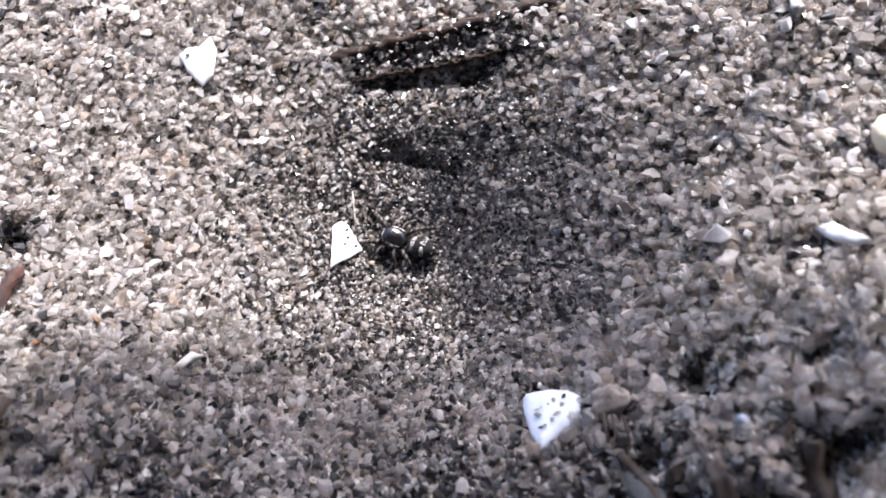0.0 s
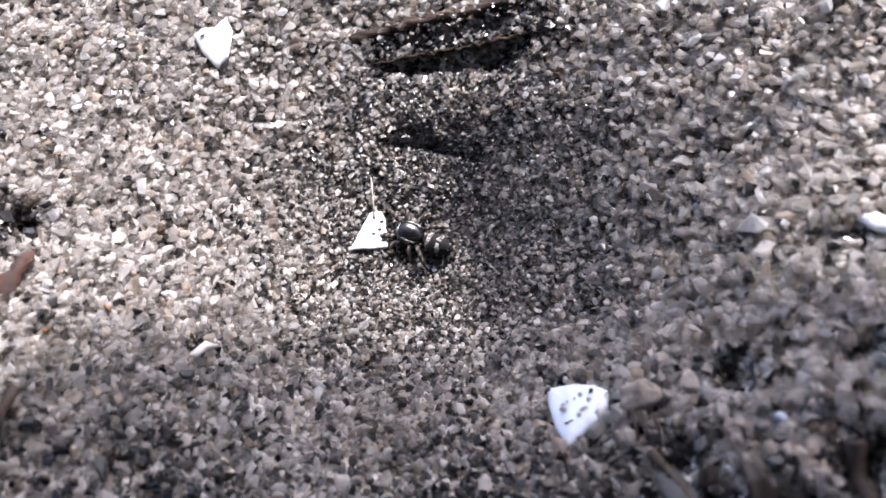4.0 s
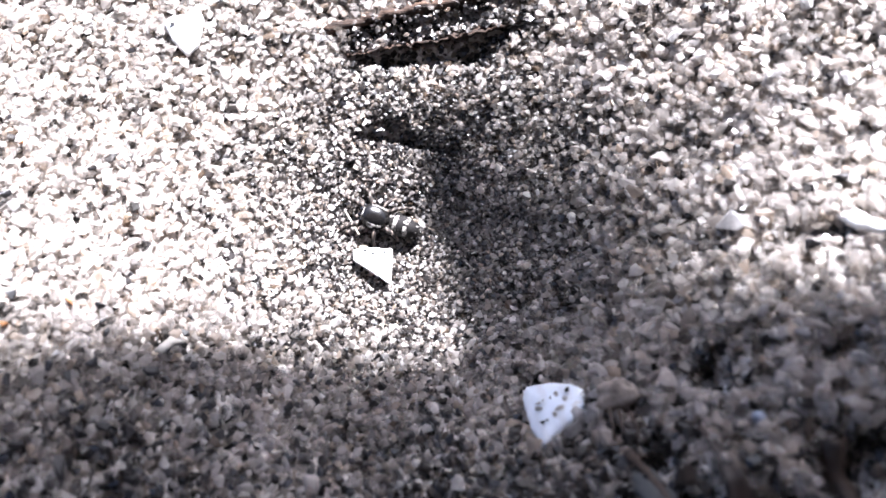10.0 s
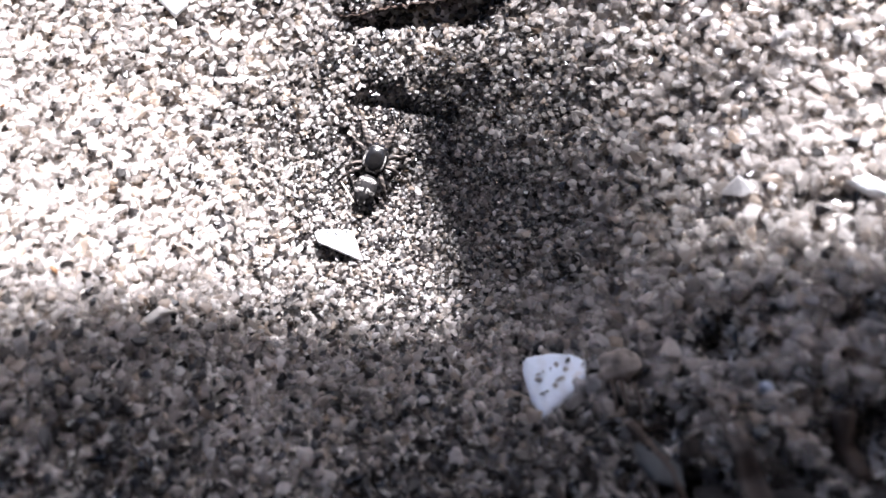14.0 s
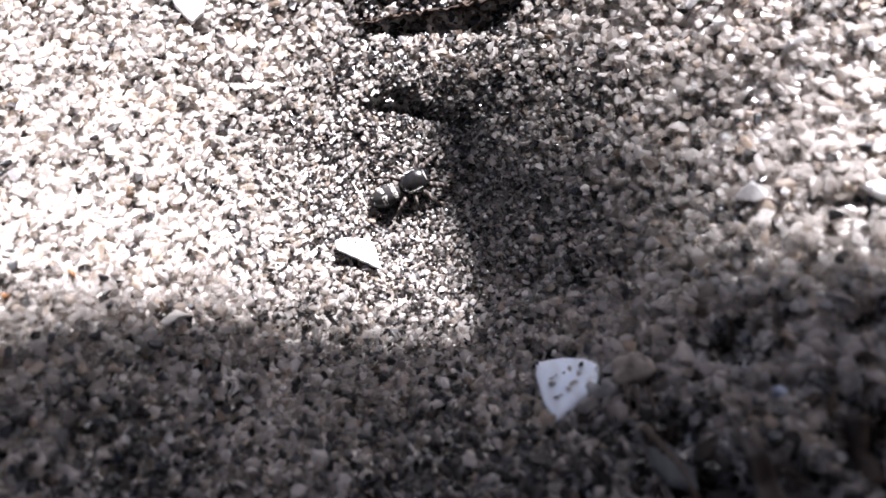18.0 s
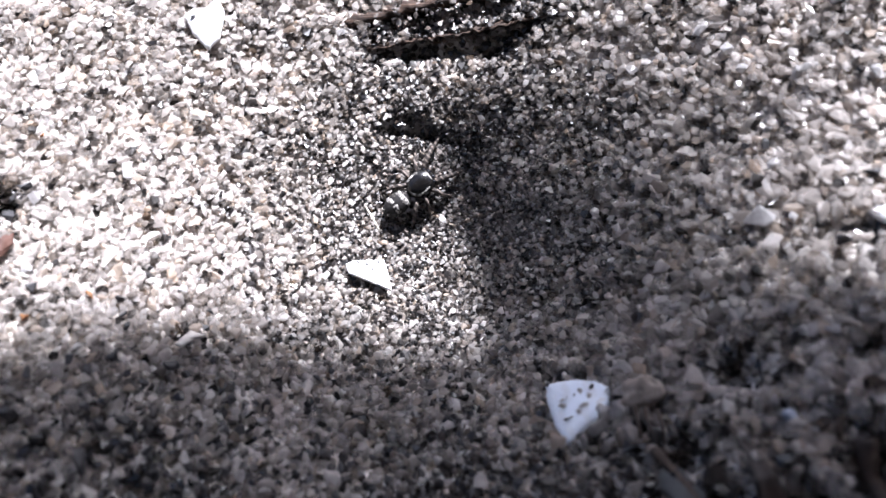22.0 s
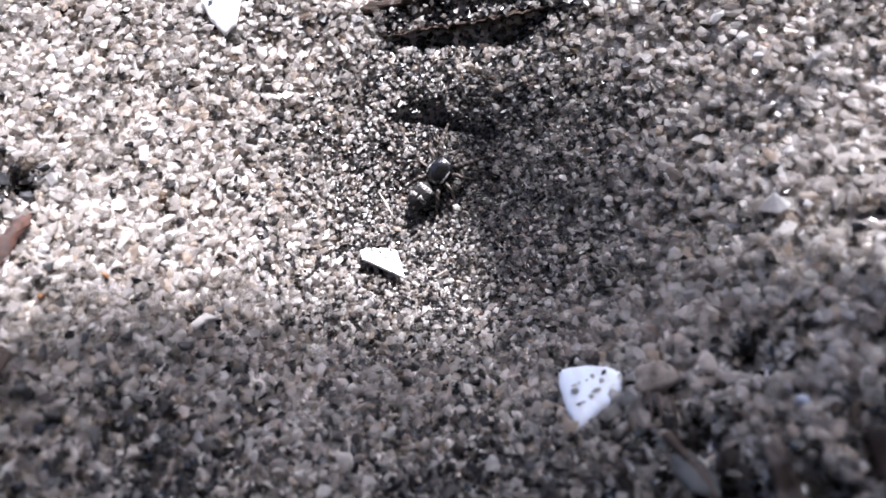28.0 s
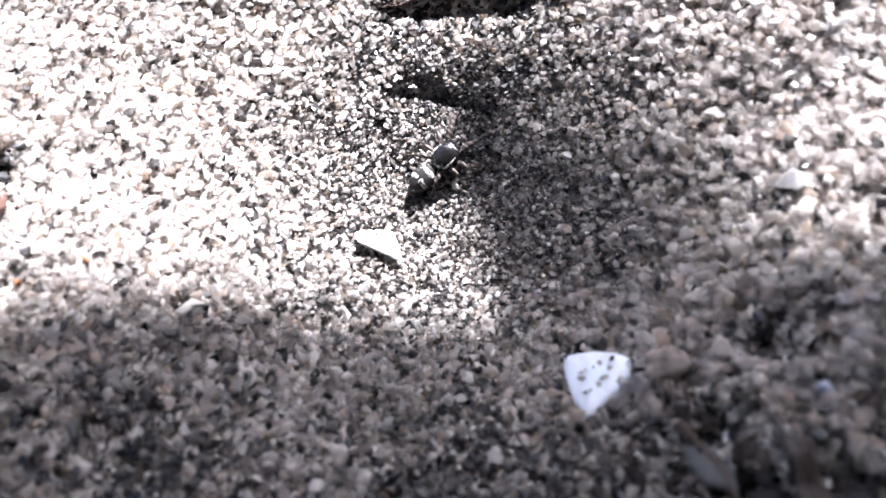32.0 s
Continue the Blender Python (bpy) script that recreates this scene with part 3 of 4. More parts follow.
shell_piece("shell_fragment", [(-17.9, -7.2), (-17.0, -5.8), (-15.9, -6.0), (-16.6, -6.4), (-17.3, -7.3)], 0.25, 0.1, PALE_STONE, "small beige forked shell splinter", 78, 0.55)

WHITES = [(-12.0, 22.6, 0.7), (-27.6, 12.5, 0.7), (-22.6, 6.7, 1.0), (-14.3, 5.9, 0.42), (19.9, 19.1, 1.0), (21.9, 15.6, 0.9), (23.4, 13.4, 0.9), (24.2, 11.4, 0.7),
          (28.2, 10.1, 0.8), (25.2, 3.7, 0.7), (25.8, -0.5, 0.6), (-6.3, -5.1, 0.4), (-18.1, -2.4, 0.75), (30.7, 15.3, 0.9), (32.1, 8.5, 0.8), (31.7, 16.7, 0.8), (-6.7, 20.3, 0.8), (-26.7, 26.3, 0.9), (-18.0, 24.7, 0.5), (26.7, 17.2, 0.6), (27.5, 10.2, 0.8), (33.1, 3.4, 0.9), (-0.1, 2.3, 0.36), (-23.6, -7.9, 0.55), (28.8, -6.9, 0.5), (-8.9, 0.3, 0.35), (28.9, -11.3, 0.8), (25.1, -8.7, 0.7), (-27.6, -2.6, 0.7)]
for k, (x, y, r) in enumerate(WHITES):
    r *= 0.85
    stone("quartz_grain", x, y, (r, r * 0.75, r * 0.6), MILKY, "bright white milky quartz grain among grey sand", 100 + k, "white quartz grains", "sand grain", r * 0.5, k * 47, 0.3)
PALES = [(-11.3, -12.2, 0.75), (25.4, -8.7, 1.1), (29.5, -11.3, 1.2), (-5.4, 0.1, 0.6), (18.1, -15.3, 1.0), (25.1, -12.3, 0.9), (19.9, -2.2, 0.8), (-17.8, 5.0, 0.7),
         (10.3, -2.8, 0.6), (-4.2, -0.3, 0.75), (24.6, -7.0, 1.0), (22.3, -13.1, 0.9), (18.4, -13.2, 0.9), (24.9, -11.3, 1.1), (26.5, -8.9, 1.0), (18.3, -15.1, 1.1), (20.7, -13.0, 0.9), (25.2, -14.0, 0.9), (26.7, -15.5, 0.9), (1.0, 2.1, 0.55), (-0.6, 2.5, 0.5), (4.9, -1.7, 0.5), (-28.0, 3.3, 1.3)]
for k, (x, y, r) in enumerate(PALES):
    r *= 0.66
    stone("quartz_grain", x, y, (r * 0.95, r * 0.7, r * 0.5), CLEAR, "pale grey glassy quartz grain", 140 + k, "grey quartz grains", "sand grain", r * 0.3, k * 61, 0.4)
DARKS = [(-17.7, -8.6, 0.75), (-23.8, -9.0, 0.6), (-22.4, -9.5, 0.6), (-19.5, -13.0, 0.6), (-13.7, -11.0, 0.55), (25.0, 5.3, 0.55), (23.7, 5.6, 0.45), (-14.4, 24.0, 0.7),
         (33.4, 14.9, 0.8), (-25.8, -10.1, 0.6), (-26.1, -13.1, 0.8), (12.8, -7.5, 0.5), (-26.9, -3.8, 0.6), (-8.0, -8.7, 0.45), (-16.9, -16.5, 0.6), (-15.0, -8.0, 0.55),
         (-16.1, -4.0, 0.45)]
MORE_DARKS = [(-21.6, -4.0, 0.55), (-21.2, -5.1, 0.4), (-16.9, -6.8, 0.5), (-16.2, -5.3, 0.45), (-21.2, -8.4, 0.6), (-13.4, -10.9, 0.6), (-19.0, -10.2, 0.5), (-20.6, -13.6, 0.75), (-17.5, -15.0, 0.6), (-21.1, -16.1, 1.0), (-21.8, -12.3, 0.5), (-12.4, -13.2, 0.6), (21.2, -9.3, 0.6), (21.2, -11.2, 0.7), (-33.0, 23.9, 0.5), (-33.6, 22.7, 0.5), (24.1, 17.0, 0.6), (-30.6, 2.6, 0.8), (-29.6, 1.6, 0.7), (-31.4, 1.2, 0.7), (30.7, 1.4, 0.7), (-12.0, -5.6, 0.4), (-20.8, -6.0, 0.45), (-32.0, 3.4, 0.7), (-28.9, 4.0, 0.7), (-30.0, 3.6, 0.55)]
for k, (x, y, r) in enumerate(DARKS + MORE_DARKS):
    stone("black_grain", x, y, (r, r * 0.7, r * 0.55), BLACK_STONE, "black mineral grain in pale sand", 180 + k, "black grains", "sand grain", r * 0.6, k * 53, 0.3)
AMBERS = [(18.5, -0.8, 0.4), (-28.4, 8.5, 0.5), (-23.6, -3.9, 0.55), (-27.0, -6.0, 0.5)]
for k, (x, y, r) in enumerate(AMBERS):
    r *= 0.8
    stone("amber_grain", x, y, (r, r * 0.8, r * 0.7), ORANGE, "translucent amber-brown sand grain", 220 + k, "amber grains", "sand grain", r * 0.5, k * 71, 0.2)


def leaf_flake(x, y, turn, outline, label, seed, lean, material=LEAF):
    ob = part("dead_leaf", plate(outline, 0.14, 0.2, seed, 0.1), material)
    ob.matrix_world = on_sand(x, y, 0.45, turn, lean)
    return tagged(ob, label, "dead leaf")


leaf_flake(-29.7, -2.0, 66, [(-2.4, -0.7), (-1.2, -0.9), (0.2, -0.5), (1.6, -0.6), (2.3, 0.0), (1.3, 0.6), (0.1, 0.45), (-0.9, 0.9), (-2.0, 0.3)], "reddish-brown dry leaf fragment on sand", 240, 12)
leaf_flake(-31.2, -5.0, 20, [(-1.3, -0.8), (0.6, -0.9), (1.4, 0.0), (0.6, 0.8), (-0.9, 0.7)], "small dark red leaf fragment on sand", 241, -10)


def twig(points, r, label):
    """A dead stem on the sand; points on the plan with their height over the sand."""
    c = points[len(points) // 2]
    zc = float(ground(c[0], c[1]))
    pts = [(x - c[0], y - c[1], float(ground(x, y)) + up - zc) for x, y, up in points]
    ob = part("twig", tube(pts, [r * (1 - 0.5 * i / len(pts)) for i in range(len(pts))]), TWIG)
    ob.location = Vector((c[0], c[1], zc)) * MM
    return tagged(ob, label, "twig", "dead stems in the sand")


def blade(points, widths, label, seed):
    """A dry, channelled leaf blade; points on the plan with their height over the sand."""
    c = points[len(points) // 2]
    zc = float(ground(c[0], c[1]))
    pts = [Vector((x - c[0], y - c[1], float(ground(x, y)) + up - zc)) for x, y, up in points]
    fine, wide = [], []
    for i in range(len(pts) - 1):
        for k in range(6):
            fine.append(pts[i].lerp(pts[i + 1], k / 6)), wide.append(widths[i] + (widths[i + 1] - widths[i]) * k / 6)
    fine.append(pts[-1]), wide.append(widths[-1])
    bm = bmesh.new()
    rows = []
    for i, (p, w) in enumerate(zip(fine, wide)):
        d = (fine[min(i + 1, len(fine) - 1)] - fine[max(i - 1, 0)]).normalized()
        side = d.cross(Vector((0, 0, 1))).normalized()
        top = [bm.verts.new(p + side * w * f + Vector((0, 0, 0.45 * w * abs(f) ** 1.5 + 0.06 * noise.noise(Vector((i * 0.4, f * 3, seed)))))) for f in (-1, -0.5, 0, 0.5, 1)]
        low = [bm.verts.new(v.co - Vector((0, 0, 0.12))) for v in reversed(top)]
        rows.append(top + low)
    m = len(rows[0])
    for a, b in zip(rows, rows[1:]):
        for k in range(m):
            bm.faces.new((a[k], a[(k + 1) % m], b[(k + 1) % m], b[k]))
    bm.faces.new(rows[0][::-1]), bm.faces.new(rows[-1])
    ob = part("dead_leaf", bm, DRY_LEAF)
    ob.location = Vector((c[0], c[1], zc)) * MM
    return tagged(ob, label, "dead leaf", "dry leaf blades")


blade([(19.5, -14.1, 0.2), (20.2, -16.1, 0.4), (20.6, -17.9, 0.5), (20.9, -19.4, 0.4), (21.1, -21.5, 0.2)], [0.12, 0.3, 0.6, 0.75, 0.8], "dry dark brown leaf blade lying in shaded sand", 1)
blade([(14.6, -15.4, 0.0), (15.0, -17.2, 0.15), (15.6, -19.4, 0.15), (16.1, -21.6, 0.1)], [0.08, 0.15, 0.2, 0.22], "narrow dark brown leaf blade half buried in sand", 2)
shell_piece("shell_fragment", [(15.0, -16.6), (16.5, -16.5), (17.6, -18.5), (17.5, -19.9), (15.9, -19.5), (15.1, -18.1)], 0.3, 0.2, GREY_SHELL, "thin dull blue-grey shell flake in shaded sand", 82, 0.1, lean=8)
for k, line in enumerate((((14.3, -12.4, 0.7), (14.35, -13.4, 0.45), (14.4, -14.6, 0.25)), ((15.6, -12.8, 0.7), (15.8, -13.9, 0.4), (15.8, -15.2, 0.2)), ((14.9, -12.6, 0.7), (14.95, -13.6, 0.35), (15.1, -14.3, 0.2)))):
    twig(line, 0.13, "thin brown rootlet hanging from the crusted pebble")
TORN = [(-2.6, -1.5), (-1.2, -2.0), (0.6, -1.6), (2.3, -1.9), (2.9, -0.2), (1.9, 1.2), (0.4, 0.9), (-0.8, 1.7), (-2.3, 1.0)]
for k, (x, y, turn, lean) in enumerate(((18.9, -21.2, 80, -6), (26.6, -18.6, 100, 10), (27.8, -21.4, 30, -8), (23.6, -21.6, -20, 6))):
    leaf_flake(x, y, turn, TORN, "black rotten leaf scrap in shaded sand", 245 + k, lean, ROTTEN)
bead = stone("quartz_grain", 22.9, -14.2, (0.45, 0.42, 0.4), GLASSY, "round glassy bluish bead of quartz", 260, "grey quartz grains", "sand grain", 0.3, 0, 0.05, 3)
twig([(15.0, -15.5, 0.3), (15.9, -16.8, 0.5), (16.9, -18.6, 0.4), (17.4, -20.8, 0.3)], 0.35, "thin dark dead stem lying in shaded sand")
twig([(26.8, -15.6, 0.4), (27.0, -17.6, 0.7), (26.7, -19.8, 0.5)], 0.8, "thick black dead stem stub in shaded sand")
twig([(-27.5, -10.6, 0.3), (-27.8, -12.6, 0.5), (-27.6, -15.2, 0.3)], 0.4, "dark dead stem at the edge of shaded sand")


def build_bark():
    """A split, hollow stem: its back is buried, its hollow side faces the pit."""
    rng = random.Random(5)
    bm = bmesh.new()
    n, arc = 60, 12
    rows = []
    for i in range(n + 1):
        u = i / n
        wob = Vector((0, 0.16 * math.sin(u * 9) + 0.1 * noise.noise(Vector((u * 14, 1, 0))), 0.14 * noise.noise(Vector((u * 11, 5, 0)))))
        up = Vector((-6.2 + 20.3 * u, 20.45 + 2.4 * u + 0.15 * math.sin(3 * u), 8.9 + 2.1 * u)) + wob
        low = Vector((-4.6 + 17.2 * u, 18.75 + 1.3 * u, 7.5 + 1.7 * u)) + wob * 0.7
        mid = (up + low) / 2
        axis, bulge = (up - low) / 2, Vector((0, 1.3, -1.5)) * (0.35 + 0.65 * min(1, 6 * u, 6 * (1 - u)))
        ring = []
        for out in (1.0, 0.72):
            line = [k / arc for k in range(arc + 1)]
            for f in (line if out == 1.0 else line[::-1]):
                a = math.pi * (f - 0.5)
                e = 1 + rng.uniform(-0.08, 0.08) + 0.2 * noise.noise(Vector((u * 30, f * 3, 7))) + 0.1 * noise.noise(Vector((u * 90, f * 5, 2)))
                q = mid + axis * math.sin(a) * ((1.4 if f > 0.5 else 1.0) if out == 1.0 else 0.86) * e + bulge * math.cos(a) * out * e
                q.x += 0.5 * noise.noise(Vector((f * 5, out, u * 2))) * (1 if i in (0, n) else 0)
                ring.append(bm.verts.new(q - Vector((3.5, 20, 10))))
        rows.append(ring)
    m = len(rows[0])
    for r0, r1 in zip(rows, rows[1:]):
        for k in range(m):
            bm.faces.new((r0[k], r0[(k + 1) % m], r1[(k + 1) % m], r1[k]))
    for ring, flip in ((rows[0], False), (rows[-1], True)):
        for k in range(m // 2 - 1):
            f = (ring[k], ring[k + 1], ring[m - 2 - k], ring[m - 1 - k])
            bm.faces.new(f[::-1] if flip else f)
    ob = part("bark_piece", bm, BARK)
    ob.location = Vector((3.5, 20, 10)) * MM
    tagged(ob, "split brown hollow piece of bark half buried in sand", "bark")
    rr = np.random.default_rng(8)
    u = rr.uniform(0.03, 0.97, 430)
    v = rr.uniform(0.0, 1.0, 430)
    x = -5.3 + 18.3 * u
    y = 19.6 + 1.7 * u + (v - 0.5) * 1.3 + 0.55 * np.sin(v * np.pi)
    z = 8.3 + 1.9 * u + (v - 0.5) * 1.6 - 0.85 * np.sin(v * np.pi)
    # most grains here take the dark sand colour to paint the hollow's shade
    hollow_shade = rr.uniform(size=430) < 0.62
    over = rr.uniform(size=430) < 0.34
    y, z = np.where(over, y + np.where(v < 0.5, -0.5, 0.5), y), np.where(over, z + 0.75, z)
    size = rr.uniform(0.16, 0.34, 430)
    grain_field("sand_grains", 17, x[~hollow_shade], y[~hollow_shade], z[~hollow_shade], size[~hollow_shade], "sand grains stuck in the hollow of the bark", SAND)
    grain_field("dark_sand_grains", 18, x[hollow_shade], y[hollow_shade], z[hollow_shade], size[hollow_shade], "sand grains stuck in the hollow of the bark, darkened to paint its shade", DARK_SAND)


build_bark()

hair = part("plant_fibre", tube([(0, -1.6, 0.1), (0.03, -0.6, 0.9), (0.0, 0.5, 1.4), (-0.06, 1.5, 1.8)], [0.09, 0.08, 0.07, 0.05], 6), FIBRE)
tagged(hair, "thin pale plant fibre standing out of the sand", "fibre")

CHIP = [(0.0, 1.75), (0.9, 1.85), (1.25, 1.3), (1.45, -1.35), (-1.8, -1.65)]
chip = tagged(part("shell_chip", plate(CHIP, 0.3, 0.08, 21, 0.05), WHITE_SHELL), "small bright white four-cornered shell chip", "shell")
for k, (x, y) in enumerate(((0.75, 0.2), (1.05, -0.75), (0.25, -0.2), (0.95, 0.9))):
    spot = part("dark_speck", lump(0.2, 0.13, 0.06, 0.2, 300 + k), BLACK_STONE, chip, "dark speck of dirt")
    spot.location = Vector((x, y, 0.09)) * MM


# ---------------------------------------------------------------- spider
def ellipsoid(sx, sy, sz, shape):
    bm = bmesh.new()
    bmesh.ops.create_uvsphere(bm, u_segments=28, v_segments=18, radius=1.0)
    for v in bm.verts:
        x, y, z = v.co
        fx, fy, fz = shape(x, y, z)
        v.co = Vector((x * sx * fx, y * sy * fy, z * sz * fz))
    return bm


def stripe_on(sx, sy, sz, line, width, lift=1.03):
    """A low ribbon laid over an ellipsoid; line: directions to its points."""
    bm = bmesh.new()
    rows = []
    marks = [Vector(d).normalized() for d in line]
    dirs = [a.lerp(b, f / 4).normalized() for a, b in zip(marks, marks[1:]) for f in range(4)] + [marks[-1]]
    for i, d in enumerate(dirs):
        t = (dirs[min(i + 1, len(dirs) - 1)] - dirs[max(0, i - 1)]).normalized()
        s = d.cross(t).normalized()
        w = width * (0.55 if i in (0, len(dirs) - 1) else 1.0) * (1 + 0.5 * noise.noise(d * 3.0 + Vector((width * 40, 0, 0))))
        row = []
        for k, f in ((-1, 0.985), (-0.5, lift), (0.5, lift), (1, 0.985)):
            e = (d + s * w * k).normalized() * f
            row.append(bm.verts.new((e.x * sx, e.y * sy, e.z * sz)))
        rows.append(row)
    for a, b in zip(rows, rows[1:]):
        for k in range(3):
            bm.faces.new((a[k], a[k + 1], b[k + 1], b[k]))
    return bm


def build_spider():
    """A jumping spider, head towards +x; its origin is at the waist, on the sand."""
    root = new("spider")
    root.scale = (1.18, 1.18, 1.18)
    root.empty_display_size = 0.002
    tagged(root, "small black and white banded jumping spider on sand", "spider")
    hx, hy, hz = 1.14, 0.95, 0.76
    head = part("cephalothorax", ellipsoid(hx, hy, hz, lambda x, y, z: (1, 1 + 0.10 * x - 0.12 * (x < -0.5) * (-x - 0.5), 1.0 + 0.22 * max(0, x) if z > 0 else 0.9)), CARAPACE, root)
    head.location = Vector((1.0, 0, 0.98)) * MM
    for s in (-1, 1):
        part("side_stripe", stripe_on(hx, hy * 1.02, hz * 1.08, [(-0.6, 0.66 * s, 0.5), (-0.3, 0.72 * s, 0.62), (0.1, 0.74 * s, 0.68), (0.35, 0.7 * s, 0.66)], 0.1, 1.03), SCALES, head, "white scaly stripe")
    part("brow_band", stripe_on(hx, hy, hz * 1.12, [(0.8, -0.42, 0.62), (0.84, -0.2, 0.76), (0.86, 0.0, 0.8), (0.84, 0.2, 0.76), (0.8, 0.42, 0.62)], 0.07, 1.04), SCALES, head, "white band over the eyes")
    for x, y, z, r in ((1.0, 0.22, 0.22, 0.19), (1.0, -0.22, 0.22, 0.19), (0.86, 0.55, 0.30, 0.12), (0.86, -0.55, 0.30, 0.12), (0.1, 0.62, 0.52, 0.1), (0.1, -0.62, 0.52, 0.1)):
        bm = bmesh.new()
        bmesh.ops.create_uvsphere(bm, u_segments=14, v_segments=10, radius=r)
        part("eye", bm, EYE, head, "glossy black eye").location = Vector((x, y, z)) * MM
    for s in (-1, 1):
        part("palp", tube([(0.9, 0.3 * s, -0.15), (1.3, 0.36 * s, -0.1), (1.5, 0.3 * s, -0.4), (1.5, 0.24 * s, -0.62)], [0.13, 0.14, 0.13, 0.07]), LEG, head, "hairy grey feeler")
    ax, ay, az = 1.16, 0.78, 0.74
    back = part("abdomen", ellipsoid(ax, ay, az, lambda x, y, z: (1, 1 - 0.16 * max(0, -x) + 0.03 * x, 1)), ABDOMEN, root)
    back.location = Vector((-1.22, 0, 0.98)) * MM
    arc = [(0.62 * math.cos(a * 0.2) + 0.12, math.sin(a), math.cos(a)) for a in (-1.35, -0.9, -0.45, 0, 0.45, 0.9, 1.35)]
    part("front_band", stripe_on(ax, ay, az, arc, 0.19, 1.04), SCALES, back, "white curved band")
    arc2 = [(-0.05 - 0.12 * abs(a), math.sin(a), math.cos(a)) for a in (-1.2, -0.75, -0.4, -0.12)]
    arc3 = [(-0.05 - 0.12 * abs(a), math.sin(a), math.cos(a)) for a in (1.2, 0.75, 0.4, 0.12)]
    part("middle_band", stripe_on(ax, ay * 0.98, az, arc2, 0.16, 1.04), SCALES, back, "white slanting band")
    part("middle_band", stripe_on(ax, ay * 0.98, az, arc3, 0.16, 1.04), SCALES, back, "white slanting band")
    for s in (-1, 1):
        part("rear_spot", stripe_on(ax, ay * 0.9, az, [(-0.75, 0.28 * s, 0.65), (-0.85, 0.42 * s, 0.5)], 0.11, 1.05), SCALES, back, "white spot")
    part("spinneret", tube([(-1.1, 0, -0.1), (-1.38, 0, -0.14)], [0.16, 0.06]), CARAPACE, back)
    part("waist", tube([(-0.15, 0, 0.9), (0.15, 0, 0.9)], [0.2, 0.22]), CARAPACE, root)
    legs = []
    for s in (-1, 1):
        for hx0, ang, reach, r in ((1.55, 24, 2.7, 0.2), (1.2, 64, 2.0, 0.16), (0.8, 108, 1.8, 0.15), (0.45, 143, 2.3, 0.16)):
            a = radians(ang)
            d = Vector((math.cos(a), math.sin(a), 0))
            pts = [Vector((0, 0, 0)), d * 0.35 * reach * 0.5 + Vector((0, 0, 0.25)), d * 0.42 * reach + Vector((0, 0, 0.52)), d * 0.7 * reach + Vector((0, 0, 0.05)), d * reach + Vector((0, 0, -0.68))]
            bent = [Vector((p.x + 0.25 * (i == 4) * (1 if ang < 90 else -1), p.y * s, p.z)) for i, p in enumerate(pts)]
            leg = part("leg", tube(bent, [r, r * 1.15, r, r * 0.75, r * 0.35]), LEG, root)
            at = (hx0, 0.45 * s, 0.72)
            leg.location = Vector(at) * MM
            legs.append((leg, at, s))
    return root, legs


spider, LEGS = build_spider()


# ---------------------------------------------------------------- what shades the sand: the held phone, added unseen shade casters, drifting thin cloud
def build_phone_shade():
    """Unseen phone; a disc towards the sun and a block are added for shade."""
    root = new("phone_shade_rig")
    tagged(root, "unseen black phone with an added disc and block that shade the sand", "phone")
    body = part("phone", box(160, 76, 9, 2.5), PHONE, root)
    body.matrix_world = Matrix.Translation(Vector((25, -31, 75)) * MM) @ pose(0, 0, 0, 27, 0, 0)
    # added disc, out of view, throws the shade on the south sand
    part("disc", tube([(46, 46.8, 128), (46, 46.8, 130), (46, 46.8, 139), (46, 46.8, 141)], [45, 47, 47, 45], 64), PHONE, root, "added unseen round black disc that throws a shade")
    block = part("base", box(150, 9, 66, 2), PHONE, root, "added unseen black block that darkens the near sand")
    # added block, out of view, keeps sky light off the near sand
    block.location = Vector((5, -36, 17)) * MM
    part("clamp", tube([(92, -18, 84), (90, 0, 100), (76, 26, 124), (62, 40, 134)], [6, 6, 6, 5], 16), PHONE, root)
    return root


build_phone_shade()

